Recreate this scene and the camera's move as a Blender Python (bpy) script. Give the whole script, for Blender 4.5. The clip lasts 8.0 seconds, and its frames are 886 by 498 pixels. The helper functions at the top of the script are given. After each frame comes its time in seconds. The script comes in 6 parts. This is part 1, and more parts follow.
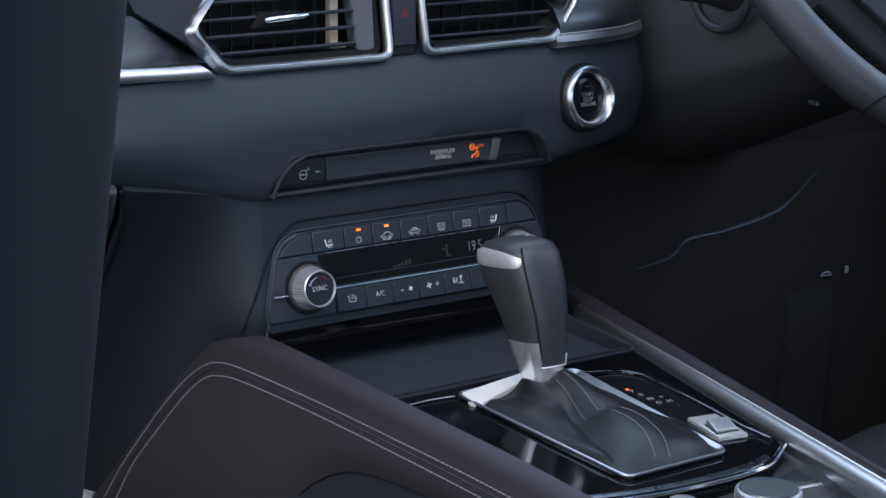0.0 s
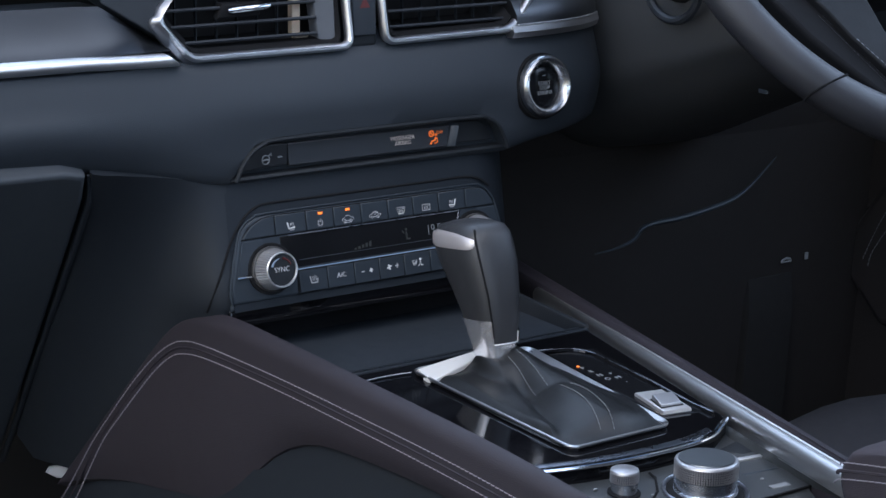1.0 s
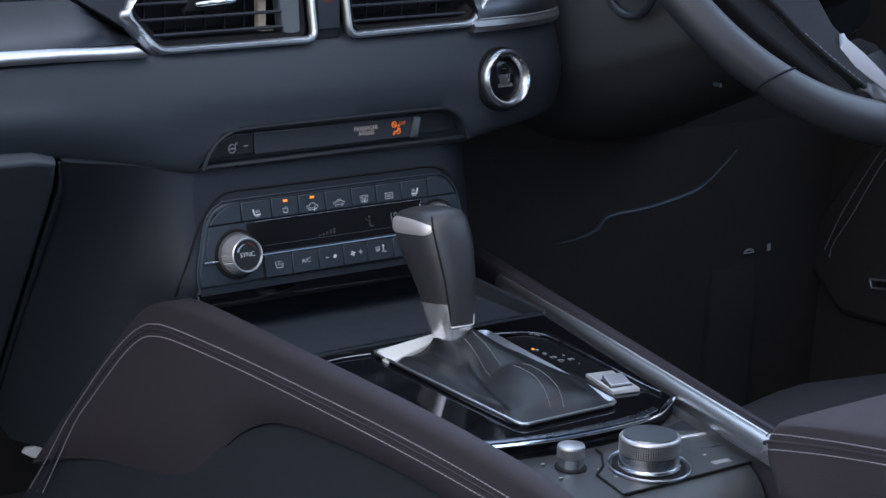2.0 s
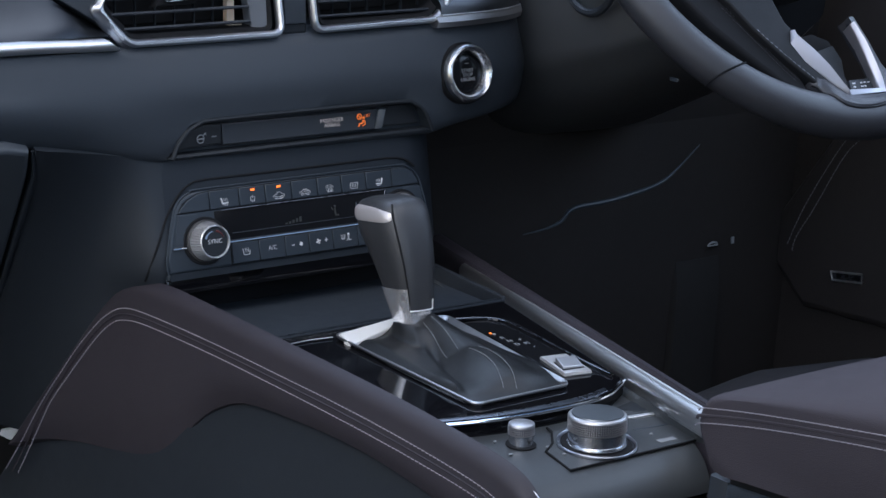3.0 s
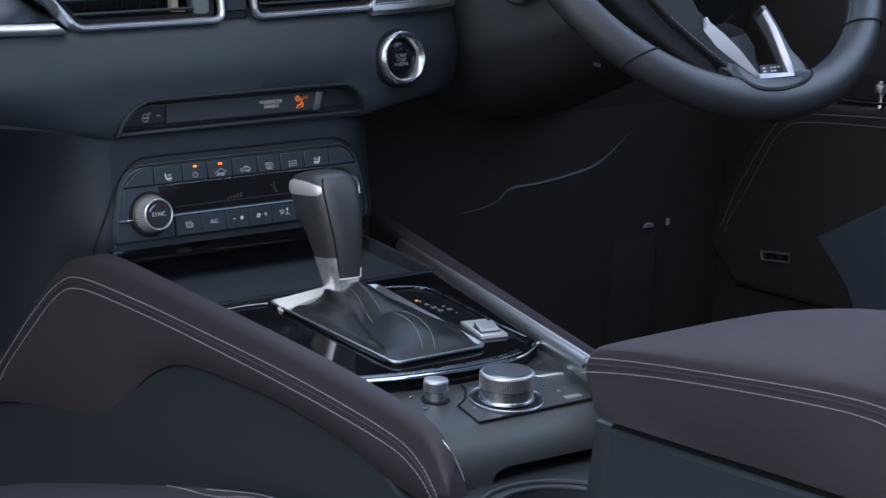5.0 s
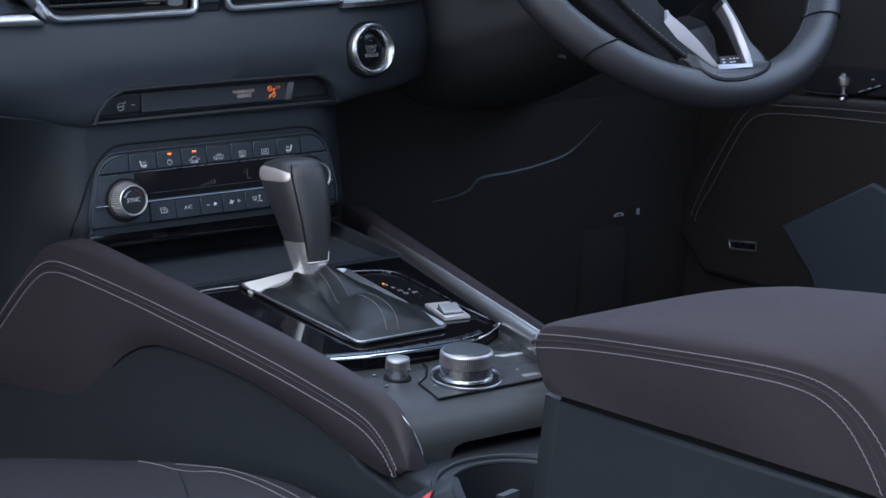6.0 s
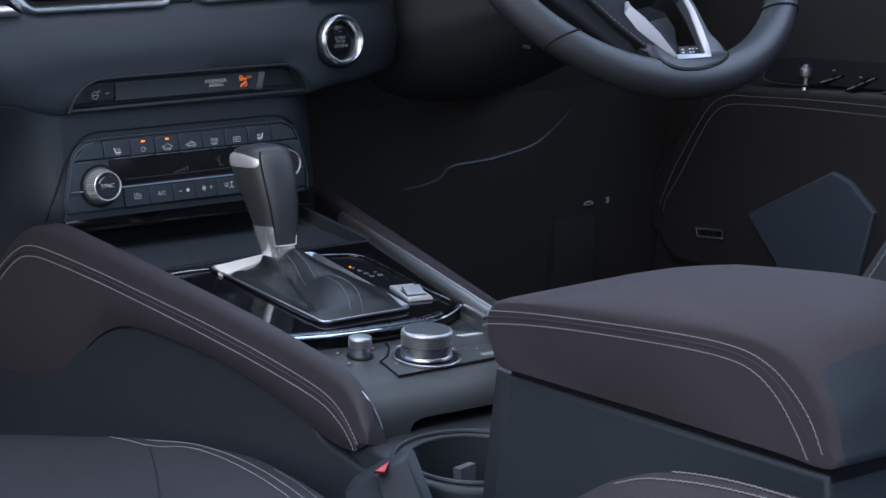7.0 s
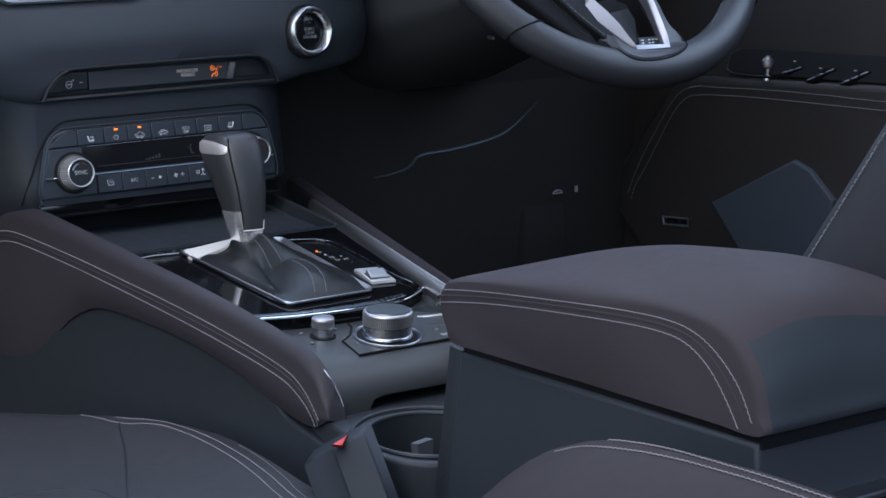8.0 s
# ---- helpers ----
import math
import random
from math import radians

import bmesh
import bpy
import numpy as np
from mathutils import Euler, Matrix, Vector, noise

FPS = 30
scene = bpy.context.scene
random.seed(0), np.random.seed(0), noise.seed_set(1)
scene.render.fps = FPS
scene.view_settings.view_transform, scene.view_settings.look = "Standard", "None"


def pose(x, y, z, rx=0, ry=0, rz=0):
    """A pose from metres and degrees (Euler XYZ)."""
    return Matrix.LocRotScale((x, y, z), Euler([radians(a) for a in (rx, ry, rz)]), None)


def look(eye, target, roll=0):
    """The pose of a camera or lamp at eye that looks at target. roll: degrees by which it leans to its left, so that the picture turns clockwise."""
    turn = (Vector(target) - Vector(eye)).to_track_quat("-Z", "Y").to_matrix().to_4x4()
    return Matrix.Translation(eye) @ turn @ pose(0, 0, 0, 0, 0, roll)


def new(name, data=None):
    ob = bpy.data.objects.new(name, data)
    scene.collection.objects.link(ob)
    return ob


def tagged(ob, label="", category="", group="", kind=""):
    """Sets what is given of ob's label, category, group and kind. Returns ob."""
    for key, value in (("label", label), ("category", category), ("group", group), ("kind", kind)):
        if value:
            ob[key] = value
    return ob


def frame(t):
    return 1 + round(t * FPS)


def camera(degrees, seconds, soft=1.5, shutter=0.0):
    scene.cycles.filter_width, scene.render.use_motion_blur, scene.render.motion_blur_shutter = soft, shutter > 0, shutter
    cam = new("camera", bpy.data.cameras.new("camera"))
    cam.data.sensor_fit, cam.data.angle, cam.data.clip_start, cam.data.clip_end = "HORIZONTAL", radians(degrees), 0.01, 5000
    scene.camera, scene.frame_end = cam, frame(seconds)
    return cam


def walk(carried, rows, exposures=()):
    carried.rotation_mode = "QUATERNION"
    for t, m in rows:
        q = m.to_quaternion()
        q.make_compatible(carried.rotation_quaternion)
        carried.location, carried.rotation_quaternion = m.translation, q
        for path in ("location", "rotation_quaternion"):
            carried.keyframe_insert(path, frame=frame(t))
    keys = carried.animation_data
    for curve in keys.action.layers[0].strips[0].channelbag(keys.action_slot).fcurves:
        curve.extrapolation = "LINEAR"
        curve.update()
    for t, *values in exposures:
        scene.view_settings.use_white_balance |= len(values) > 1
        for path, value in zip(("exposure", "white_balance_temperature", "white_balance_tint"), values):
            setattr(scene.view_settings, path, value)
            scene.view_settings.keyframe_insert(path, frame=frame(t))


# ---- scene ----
cam = camera(25.09, 8.0)
ROWS = [
    (0.0, -0.7946, -1.1329, 0.7639, 76.032, -0.795, -35.610),
    (0.5, -0.7975, -1.1625, 0.7643, 76.010, -0.778, -35.605),
    (1.0, -0.8003, -1.1924, 0.7650, 76.004, -0.779, -35.610),
    (1.5, -0.8031, -1.2217, 0.7656, 76.027, -0.816, -35.591),
    (3.0, -0.8128, -1.3106, 0.7666, 76.188, -1.058, -35.546),
    (3.5, -0.8163, -1.3400, 0.7670, 76.229, -1.077, -35.539),
    (4.0, -0.8195, -1.3694, 0.7671, 76.244, -1.087, -35.573),
    (4.5, -0.8224, -1.3981, 0.7671, 76.273, -1.114, -35.541),
    (6.0, -0.8312, -1.4866, 0.7675, 76.290, -1.164, -35.438),
    (6.5, -0.8338, -1.5158, 0.7677, 76.275, -1.158, -35.415),
    (7.0, -0.8368, -1.5456, 0.7680, 76.248, -1.138, -35.453),
    (7.5, -0.8399, -1.5745, 0.7686, 76.222, -1.125, -35.492),
    (8.0, -0.8424, -1.6036, 0.7692, 76.184, -1.136, -35.537),
]
walk(cam, [(t, pose(x, y, z, rx, ry, rz)) for t, x, y, z, rx, ry, rz in ROWS])

from mathutils.bvhtree import BVHTree

# ---- light ----
world = bpy.data.worlds.new("sky")
scene.world = world
world.use_nodes = True
wn = world.node_tree
sky = wn.nodes.new("ShaderNodeTexSky")
sky.sky_type = "NISHITA"
sky.sun_disc = False
sky.sun_elevation, sky.sun_rotation = radians(38), radians(250)
wn.nodes["Background"].inputs["Strength"].default_value = 0.15
wn.links.new(sky.outputs["Color"], wn.nodes["Background"].inputs["Color"])

sun_data = bpy.data.lights.new("sun", "SUN")
sun_data.energy, sun_data.angle, sun_data.color = 0.8, radians(14), (1.0, 0.97, 0.93)
sun = new("sun", sun_data)
sun.matrix_world = look((-3, -1.5, 3), (0, 0, 0))


SKYLIGHT = (0.575, 0.74, 1.03)


def window_light(name, eye, target, w, h, power, color):
    data = bpy.data.lights.new(name, "AREA")
    data.shape, data.size, data.size_y, data.energy, data.color = "RECTANGLE", w, h, power, color
    ob = new(name, data)
    ob.matrix_world = look(eye, target)
    return ob


window_light("windscreen_light", (0.0, 0.30, 1.08), (-0.05, -0.25, 0.35), 1.15, 0.55, 6.5, SKYLIGHT)
window_light("door_opening_light", (-1.15, -1.10, 1.30), (0.05, -0.40, 0.45), 1.8, 0.90, 10.5, SKYLIGHT)
# the second-next lamp down, overhead, is an added fill below the closed headlining
window_light("overhead_fill_light", (0.0, -0.52, 1.18), (0.0, -0.50, 0.0), 0.85, 0.60, 5.5, (0.73, 0.78, 0.93))
window_light("rear_window_light", (0.0, -2.1, 1.05), (0.0, -0.6, 0.5), 1.1, 0.4, 5.5, SKYLIGHT)
window_light("driver_window_light", (0.80, -0.35, 0.90), (0.25, -0.15, 0.50), 0.9, 0.35, 3.5, SKYLIGHT)
scene.view_settings.exposure = 0.06


# ---- materials ----
def material(name, base, rough=0.5, metal=0.0, grain=0.0, size=0.0008, mottle=0.12, coat=0.0, emit=None, kind="noise", rough_var=0.06, spec=0.5):
    m = bpy.data.materials.new(name)
    m.use_nodes = True
    nt = m.node_tree
    b = nt.nodes["Principled BSDF"]
    b.inputs["Roughness"].default_value = rough
    b.inputs["Metallic"].default_value = metal
    b.inputs["Coat Weight"].default_value = coat
    b.inputs["Coat Roughness"].default_value = 0.05
    b.inputs["Specular IOR Level"].default_value = spec
    co = nt.nodes.new("ShaderNodeTexCoord")
    big = nt.nodes.new("ShaderNodeTexNoise")
    big.inputs["Scale"].default_value, big.inputs["Detail"].default_value = 14.0, 5.0
    nt.links.new(co.outputs["Object"], big.inputs["Vector"])
    ramp = nt.nodes.new("ShaderNodeMapRange")
    ramp.inputs["To Min"].default_value, ramp.inputs["To Max"].default_value = 1 - mottle, 1 + mottle
    nt.links.new(big.outputs["Fac"], ramp.inputs["Value"])
    mix = nt.nodes.new("ShaderNodeVectorMath")
    mix.operation = "SCALE"
    mix.inputs[0].default_value = base
    nt.links.new(ramp.outputs["Result"], mix.inputs["Scale"])
    nt.links.new(mix.outputs["Vector"], b.inputs["Base Color"])
    rr = nt.nodes.new("ShaderNodeMapRange")
    rr.inputs["To Min"].default_value, rr.inputs["To Max"].default_value = max(0.02, rough - rough_var), min(1, rough + rough_var)
    fine = nt.nodes.new("ShaderNodeTexNoise")
    fine.inputs["Scale"].default_value, fine.inputs["Detail"].default_value = 90.0, 4.0
    nt.links.new(co.outputs["Object"], fine.inputs["Vector"])
    nt.links.new(fine.outputs["Fac"], rr.inputs["Value"])
    nt.links.new(rr.outputs["Result"], b.inputs["Roughness"])
    if grain:
        if kind == "leather":
            tex = nt.nodes.new("ShaderNodeTexVoronoi")
            tex.feature = "DISTANCE_TO_EDGE"
            out = tex.outputs["Distance"]
        else:
            tex = nt.nodes.new("ShaderNodeTexNoise")
            tex.inputs["Detail"].default_value = 3.0
            out = tex.outputs["Fac"]
        tex.inputs["Scale"].default_value = 1 / size
        nt.links.new(co.outputs["Object"], tex.inputs["Vector"])
        bump = nt.nodes.new("ShaderNodeBump")
        bump.inputs["Strength"].default_value, bump.inputs["Distance"].default_value = grain, size * 0.3
        nt.links.new(out, bump.inputs["Height"])
        nt.links.new(bump.outputs["Normal"], b.inputs["Normal"])
    if emit:
        b.inputs["Emission Color"].default_value = (*emit[:3], 1)
        b.inputs["Emission Strength"].default_value = emit[3]
    return m


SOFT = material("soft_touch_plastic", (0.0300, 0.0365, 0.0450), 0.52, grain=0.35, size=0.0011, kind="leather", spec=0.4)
HARD = material("hard_plastic", (0.0240, 0.0280, 0.0340), 0.48, grain=0.3, size=0.0009, spec=0.4)
DARK = material("matt_black_plastic", (0.042, 0.041, 0.041), 0.6, grain=0.3, size=0.0009)
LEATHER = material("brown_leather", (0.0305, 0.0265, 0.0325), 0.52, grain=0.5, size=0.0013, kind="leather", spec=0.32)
BLACK_LEATHER = material("black_leather", (0.030, 0.030, 0.034), 0.42, grain=0.5, size=0.0012, kind="leather")
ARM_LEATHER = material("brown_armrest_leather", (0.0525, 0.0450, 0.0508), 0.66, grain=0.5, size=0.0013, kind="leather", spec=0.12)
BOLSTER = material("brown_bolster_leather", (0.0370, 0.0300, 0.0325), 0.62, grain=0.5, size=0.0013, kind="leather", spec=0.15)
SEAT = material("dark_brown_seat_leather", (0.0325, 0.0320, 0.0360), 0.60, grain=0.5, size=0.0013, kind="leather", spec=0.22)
GLOSS = material("piano_black", (0.004, 0.004, 0.005), 0.07, rough_var=0.02, spec=0.4)
LETTER = material("pale_grey_print", (0.30, 0.31, 0.32), 0.6)
BUTTON = material("button_plastic", (0.0250, 0.0330, 0.0425), 0.40, grain=0.15, size=0.0006)
FASCIA = material("dark_fascia_plastic", (0.0125, 0.0152, 0.0188), 0.55, grain=0.3, size=0.0009, spec=0.35)
SIDE = material("dark_side_plastic", (0.0160, 0.0200, 0.0258), 0.52, grain=0.3, size=0.0009, spec=0.35)
DUCT = material("duct_black", (0.0110, 0.0112, 0.0124), 0.8, spec=0.15)
KNOB_LEATHER = material("knob_leather", (0.029, 0.030, 0.033), 0.40, grain=0.5, size=0.0012, kind="leather")
FOOTWELL = material("black_footwell_plastic", (0.0272, 0.0235, 0.0225), 0.85, grain=0.3, size=0.001, spec=0.3)
PEDAL = material("black_pedal_rubber", (0.0230, 0.0220, 0.0222), 0.85, spec=0.3)
LID = material("grey_lid_plastic", (0.046, 0.053, 0.061), 0.55, grain=0.35, size=0.0011, kind="leather")
# shaded (stack) and lit (knee) copies of one dash plastic
STACK = material("shaded_stack_plastic", (0.0120, 0.0162, 0.0220), 0.55, grain=0.3, size=0.0009, spec=0.38)
KNEE = material("lit_knee_plastic", (0.0180, 0.0222, 0.0280), 0.55, grain=0.3, size=0.0009, spec=0.40)
INNER_GREY = material("wheel_inner_plastic", (0.0180, 0.0205, 0.0300), 0.5, spec=0.3)
SPOKE_LEATHER = material("black_spoke_leather", (0.0100, 0.0102, 0.0115), 0.6, grain=0.4, size=0.0012, kind="leather", spec=0.2)
TRIM_GREY = material("wheel_recess_plastic", (0.024, 0.024, 0.026), 0.55, spec=0.3)
DECOR = material("dark_decor_metal", (0.060, 0.066, 0.074), 0.32, 1.0, grain=0.16, size=0.0014, kind="leather")
SATIN = material("satin_white_metal", (0.82, 0.82, 0.82), 0.42, 1.0, rough_var=0.05)
BOOT = material("black_boot_leather", (0.0062, 0.0068, 0.0076), 0.42, grain=0.5, size=0.0012, kind="leather")
KNURL = material("knurled_metal", (0.50, 0.49, 0.50), 0.46, 1.0, rough_var=0.05)
CHROME = material("satin_chrome", (0.62, 0.63, 0.66), 0.26, 1.0, rough_var=0.05)
BRIGHT = material("polished_chrome", (0.75, 0.76, 0.78), 0.10, 1.0, rough_var=0.04)
SMOKED = material("smoked_metal", (0.20, 0.21, 0.24), 0.28, 1.0, grain=0.1, size=0.0007)
GUNMETAL = material("gunmetal_chrome", (0.20, 0.21, 0.22), 0.42, 1.0, rough_var=0.05)
RAIL = material("satin_grey_metal", (0.36, 0.37, 0.40), 0.36, 1.0, grain=0.06, size=0.0007)
DOOR_LEATHER = material("near_black_leather", (0.027, 0.0235, 0.023), 0.55, grain=0.5, size=0.0013, kind="leather")
DECOR_GLOSS = material("dark_gloss_decor", (0.135, 0.140, 0.150), 0.38, 1.0, rough_var=0.06)
DISPLAY = material("display_glass", (0.030, 0.034, 0.040), 0.34)
LCD = material("lcd_glass", (0.0085, 0.0090, 0.0105), 0.14, spec=0.3)
THREAD = material("pale_thread", (0.245, 0.222, 0.245), 0.8)
POLISHED = material("polished_collar_metal", (0.78, 0.77, 0.78), 0.24, 0.85, rough_var=0.05)
WHEEL_METAL = material("wheel_trim_metal", (0.47, 0.46, 0.49), 0.45, 0.9, rough_var=0.05)
INSERT_METAL = material("knob_insert_metal", (0.62, 0.58, 0.58), 0.34, 0.6, rough_var=0.05)
RING_METAL = material("start_ring_metal", (0.50, 0.51, 0.53), 0.24, 1.0, rough_var=0.05)
ROCKER = material("rocker_metal", (0.62, 0.61, 0.61), 0.40, 0.7, rough_var=0.05)
FRAME_METAL = material("frame_metal", (0.44, 0.44, 0.45), 0.32, 0.95, rough_var=0.05)
PALE_METAL = material("pale_anodised_metal", (0.86, 0.83, 0.79), 0.40, 0.30, rough_var=0.05)
DARK_BUTTON = material("black_button_plastic", (0.014, 0.016, 0.019), 0.45, grain=0.15, size=0.0006)
DIAL_METAL = material("dial_metal", (0.64, 0.64, 0.66), 0.32, 0.8, rough_var=0.05)
DECK = material("deck_plastic", (0.043, 0.047, 0.050), 0.42, grain=0.3, size=0.0009)
PILLAR = material("pillar_plastic", (0.0122, 0.0180, 0.0222), 0.85, spec=0.15)
POCKET = material("dark_pocket_plastic", (0.052, 0.063, 0.080), 0.6, grain=0.3, size=0.0009, spec=0.3)
FLAP = material("pocket_plastic", (0.085, 0.092, 0.105), 0.55, grain=0.3, size=0.0009)
STRIP = material("satin_strip_metal", (0.58, 0.57, 0.57), 0.38, 1.0, rough_var=0.04)
COWL = material("cowl_plastic", (0.046, 0.048, 0.051), 0.5, grain=0.3, size=0.0009)
VENT_FRAME = material("vent_frame_metal", (0.84, 0.84, 0.86), 0.33, 1.0, rough_var=0.05)
PRINT = material("white_print", (0.55, 0.56, 0.58), 0.6, emit=(0.7, 0.75, 0.85, 0.06))
SIGN_PRINT = material("lit_sign_print", (0.62, 0.56, 0.53), 0.6, emit=(0.9, 0.78, 0.72, 0.10))
GREY_PRINT = material("grey_print", (0.20, 0.21, 0.22), 0.6)
AMBER = material("amber_light", (0.8, 0.2, 0.03), 0.5, emit=(1.0, 0.22, 0.03, 1.4))
AMBER_DIM = material("amber_sign", (0.6, 0.15, 0.03), 0.5, emit=(1.0, 0.20, 0.03, 0.34))
RED = material("red_plastic", (0.55, 0.03, 0.03), 0.4)
DARK_RED = material("dim_red_print", (0.10, 0.02, 0.02), 0.5)
BEIGE = material("beige_plastic", (0.55, 0.44, 0.34), 0.5)
CARPET = material("black_carpet", (0.040, 0.038, 0.038), 0.95, grain=0.8, size=0.002)
ROOF = material("grey_headlining", (0.34, 0.34, 0.33), 0.9, grain=0.4, size=0.002)
CONCRETE = material("grey_concrete", (0.09, 0.09, 0.09), 0.9, grain=0.5, size=0.01)


# ---- helpers ----
def thing(name, label, category, at=(0, 0, 0), group="", kind=""):
    ob = new(name)
    ob.location = at
    bpy.context.view_layer.update()
    return tagged(ob, label, category, group, kind)


def finish(bm, smooth=True):
    bmesh.ops.remove_doubles(bm, verts=bm.verts, dist=1e-6)
    bmesh.ops.recalc_face_normals(bm, faces=bm.faces)
    for f in bm.faces:
        f.smooth = smooth and f.material_index == 0
        f.material_index = 0
    if smooth:
        for e in bm.edges:
            if len(e.link_faces) == 2 and e.calc_face_angle(0) > radians(38):
                e.smooth = False


def placed(ob):
    """Where a thing or part stands in the world."""
    return placed(ob.parent) @ ob.matrix_parent_inverse @ ob.matrix_basis if ob.parent else ob.matrix_basis


def part(name, bm, mat, parent=None, label="", smooth=True):
    finish(bm, smooth)
    me = bpy.data.meshes.new(name)
    bm.to_mesh(me)
    bm.free()
    me.materials.append(mat)
    ob = new(name, me)
    if parent:
        ob.parent = parent
        ob.matrix_parent_inverse = placed(parent).inverted()
    if label:
        tagged(ob, label)
    return ob


def single(name, bm, mat, label, category, kind="", group=""):
    return tagged(part(name, bm, mat), label, category, group, kind)


def box(lo, hi, r=0.002, seg=2, bm=None):
    bm = bm or bmesh.new()
    v = bmesh.ops.create_cube(bm, size=1.0)["verts"]
    lo, hi = Vector(lo), Vector(hi)
    for p in v:
        p.co = Vector((lo[i] + (p.co[i] + 0.5) * (hi[i] - lo[i]) for i in range(3)))
    if r:
        edges = list({e for p in v for e in p.link_edges})
        bmesh.ops.bevel(bm, geom=edges, offset=r, segments=seg, affect="EDGES", profile=0.5)
        for f in bm.faces:
            if max(abs(a) for a in f.normal) > 0.999:
                f.material_index = 1
    return bm


def prism(points, push, r=0.0, seg=2, bm=None, all_edges=False):
    """A solid from an outline and a push; r rounds the rim of the first face."""
    own = bmesh.new()
    vs = [own.verts.new(p) for p in points]
    f = own.faces.new(vs)
    out = bmesh.ops.extrude_face_region(own, geom=[f])
    far = [g for g in out["geom"] if isinstance(g, bmesh.types.BMVert)]
    bmesh.ops.translate(own, verts=far, vec=Vector(push))
    bmesh.ops.recalc_face_normals(own, faces=own.faces)
    if r:
        own.verts.index_update()
        vs_set = set(vs)
        edges = [e for e in own.edges if e.verts[0] in vs_set and e.verts[1] in vs_set]
        if all_edges:
            edges = list(own.edges)
        bmesh.ops.bevel(own, geom=edges, offset=r, segments=seg, affect="EDGES", profile=0.5, clamp_overlap=True)
    for f in sorted(own.faces, key=lambda f: -f.calc_area())[:2]:
        f.material_index = 1
    return join(bm, own) if bm else own


def join(bm, other):
    me = bpy.data.meshes.new("tmp")
    other.to_mesh(me)
    other.free()
    bm.from_mesh(me)
    bpy.data.meshes.remove(me)
    return bm


def loft(rings, closed=True, caps=True, bm=None):
    bm = bm or bmesh.new()
    rows = [[bm.verts.new(p) for p in ring] for ring in rings]
    n = len(rows[0])
    for a, b in zip(rows, rows[1:]):
        for i in range(n if closed else n - 1):
            j = (i + 1) % n
            bm.faces.new((a[i], a[j], b[j], b[i]))
    if caps and closed:
        bm.faces.new(rows[0])
        bm.faces.new(rows[-1])
    return bm


def lathe(profile, at, axis, n=40, bm=None, turn=0.0):
    """profile: rows of (radius, height along the axis)."""
    q = Vector((0, 0, 1)).rotation_difference(Vector(axis)).to_matrix()
    rings = []
    for r, h in profile:
        rings.append([Vector(at) + q @ Vector((max(r, 1e-5) * math.cos(2 * math.pi * i / n + turn), max(r, 1e-5) * math.sin(2 * math.pi * i / n + turn), h)) for i in range(n)])
    return loft(rings, True, True, bm)


def spline(points, n=8, closed=False):
    """Points on a smooth curve through the given ones."""
    p = [Vector(a) for a in points]
    out = []
    m = len(p)
    for i in range(m if closed else m - 1):
        if closed:
            a, b, c, d = p[(i - 1) % m], p[i], p[(i + 1) % m], p[(i + 2) % m]
        else:
            a, b, c, d = p[max(i - 1, 0)], p[i], p[i + 1], p[min(i + 2, m - 1)]
        for k in range(n):
            t = k / n
            out.append(0.5 * (2 * b + (c - a) * t + (2 * a - 5 * b + 4 * c - d) * t * t + (3 * b - a - 3 * c + d) * t ** 3))
    if not closed:
        out.append(p[-1])
    return out


def tube(points, r, n=10, closed=False, bm=None, flat=1.0, up=None):
    pts = [Vector(p) for p in points]
    rings = []
    m = len(pts)
    ref = Vector(up) if up else None
    for i, p in enumerate(pts):
        d = (pts[(i + 1) % m] - pts[i - 1]) if closed else (pts[min(i + 1, m - 1)] - pts[max(i - 1, 0)])
        d.normalize()
        a = ref.cross(d) if ref else d.orthogonal()
        if not ref:
            if rings:
                a = last - d * last.dot(d)
            last = a
        a = a.normalized()
        b = d.cross(a).normalized()
        rad = r[i] if isinstance(r, (list, tuple)) else r
        rings.append([p + a * rad * math.cos(2 * math.pi * k / n) + b * rad * flat * math.sin(2 * math.pi * k / n) for k in range(n)])
    if closed:
        return loft(rings + [rings[0]], True, False, bm)
    return loft(rings, True, True, bm)


def stitches(points, out, length=0.0026, gap=0.0011, r=0.00038, bm=None):
    """A row of short raised threads along a curve; out: the way off the surface."""
    bm = bm or bmesh.new()
    pts = [Vector(p) for p in points]
    run = [0.0]
    for a, b in zip(pts, pts[1:]):
        run.append(run[-1] + (b - a).length)

    def at(s):
        for i in range(1, len(run)):
            if s <= run[i]:
                k = (s - run[i - 1]) / max(run[i] - run[i - 1], 1e-9)
                return pts[i - 1].lerp(pts[i], k)
        return pts[-1]
    s = 0.0
    while s + length < run[-1]:
        a, b = at(s), at(s + length)
        d = (b - a).normalized()
        o = Vector(out(a) if callable(out) else out).normalized()
        side = d.cross(o).normalized()
        a, b = a + side * 0.0001, b - side * 0.0001
        mid = (a + b) / 2 + o * r * 1.1
        tube([a - o * r * 0.6, a.lerp(b, 0.2) + o * r * 0.7, mid, a.lerp(b, 0.8) + o * r * 0.7, b - o * r * 0.6], r, 5, bm=bm)
        s += length + gap
    return bm


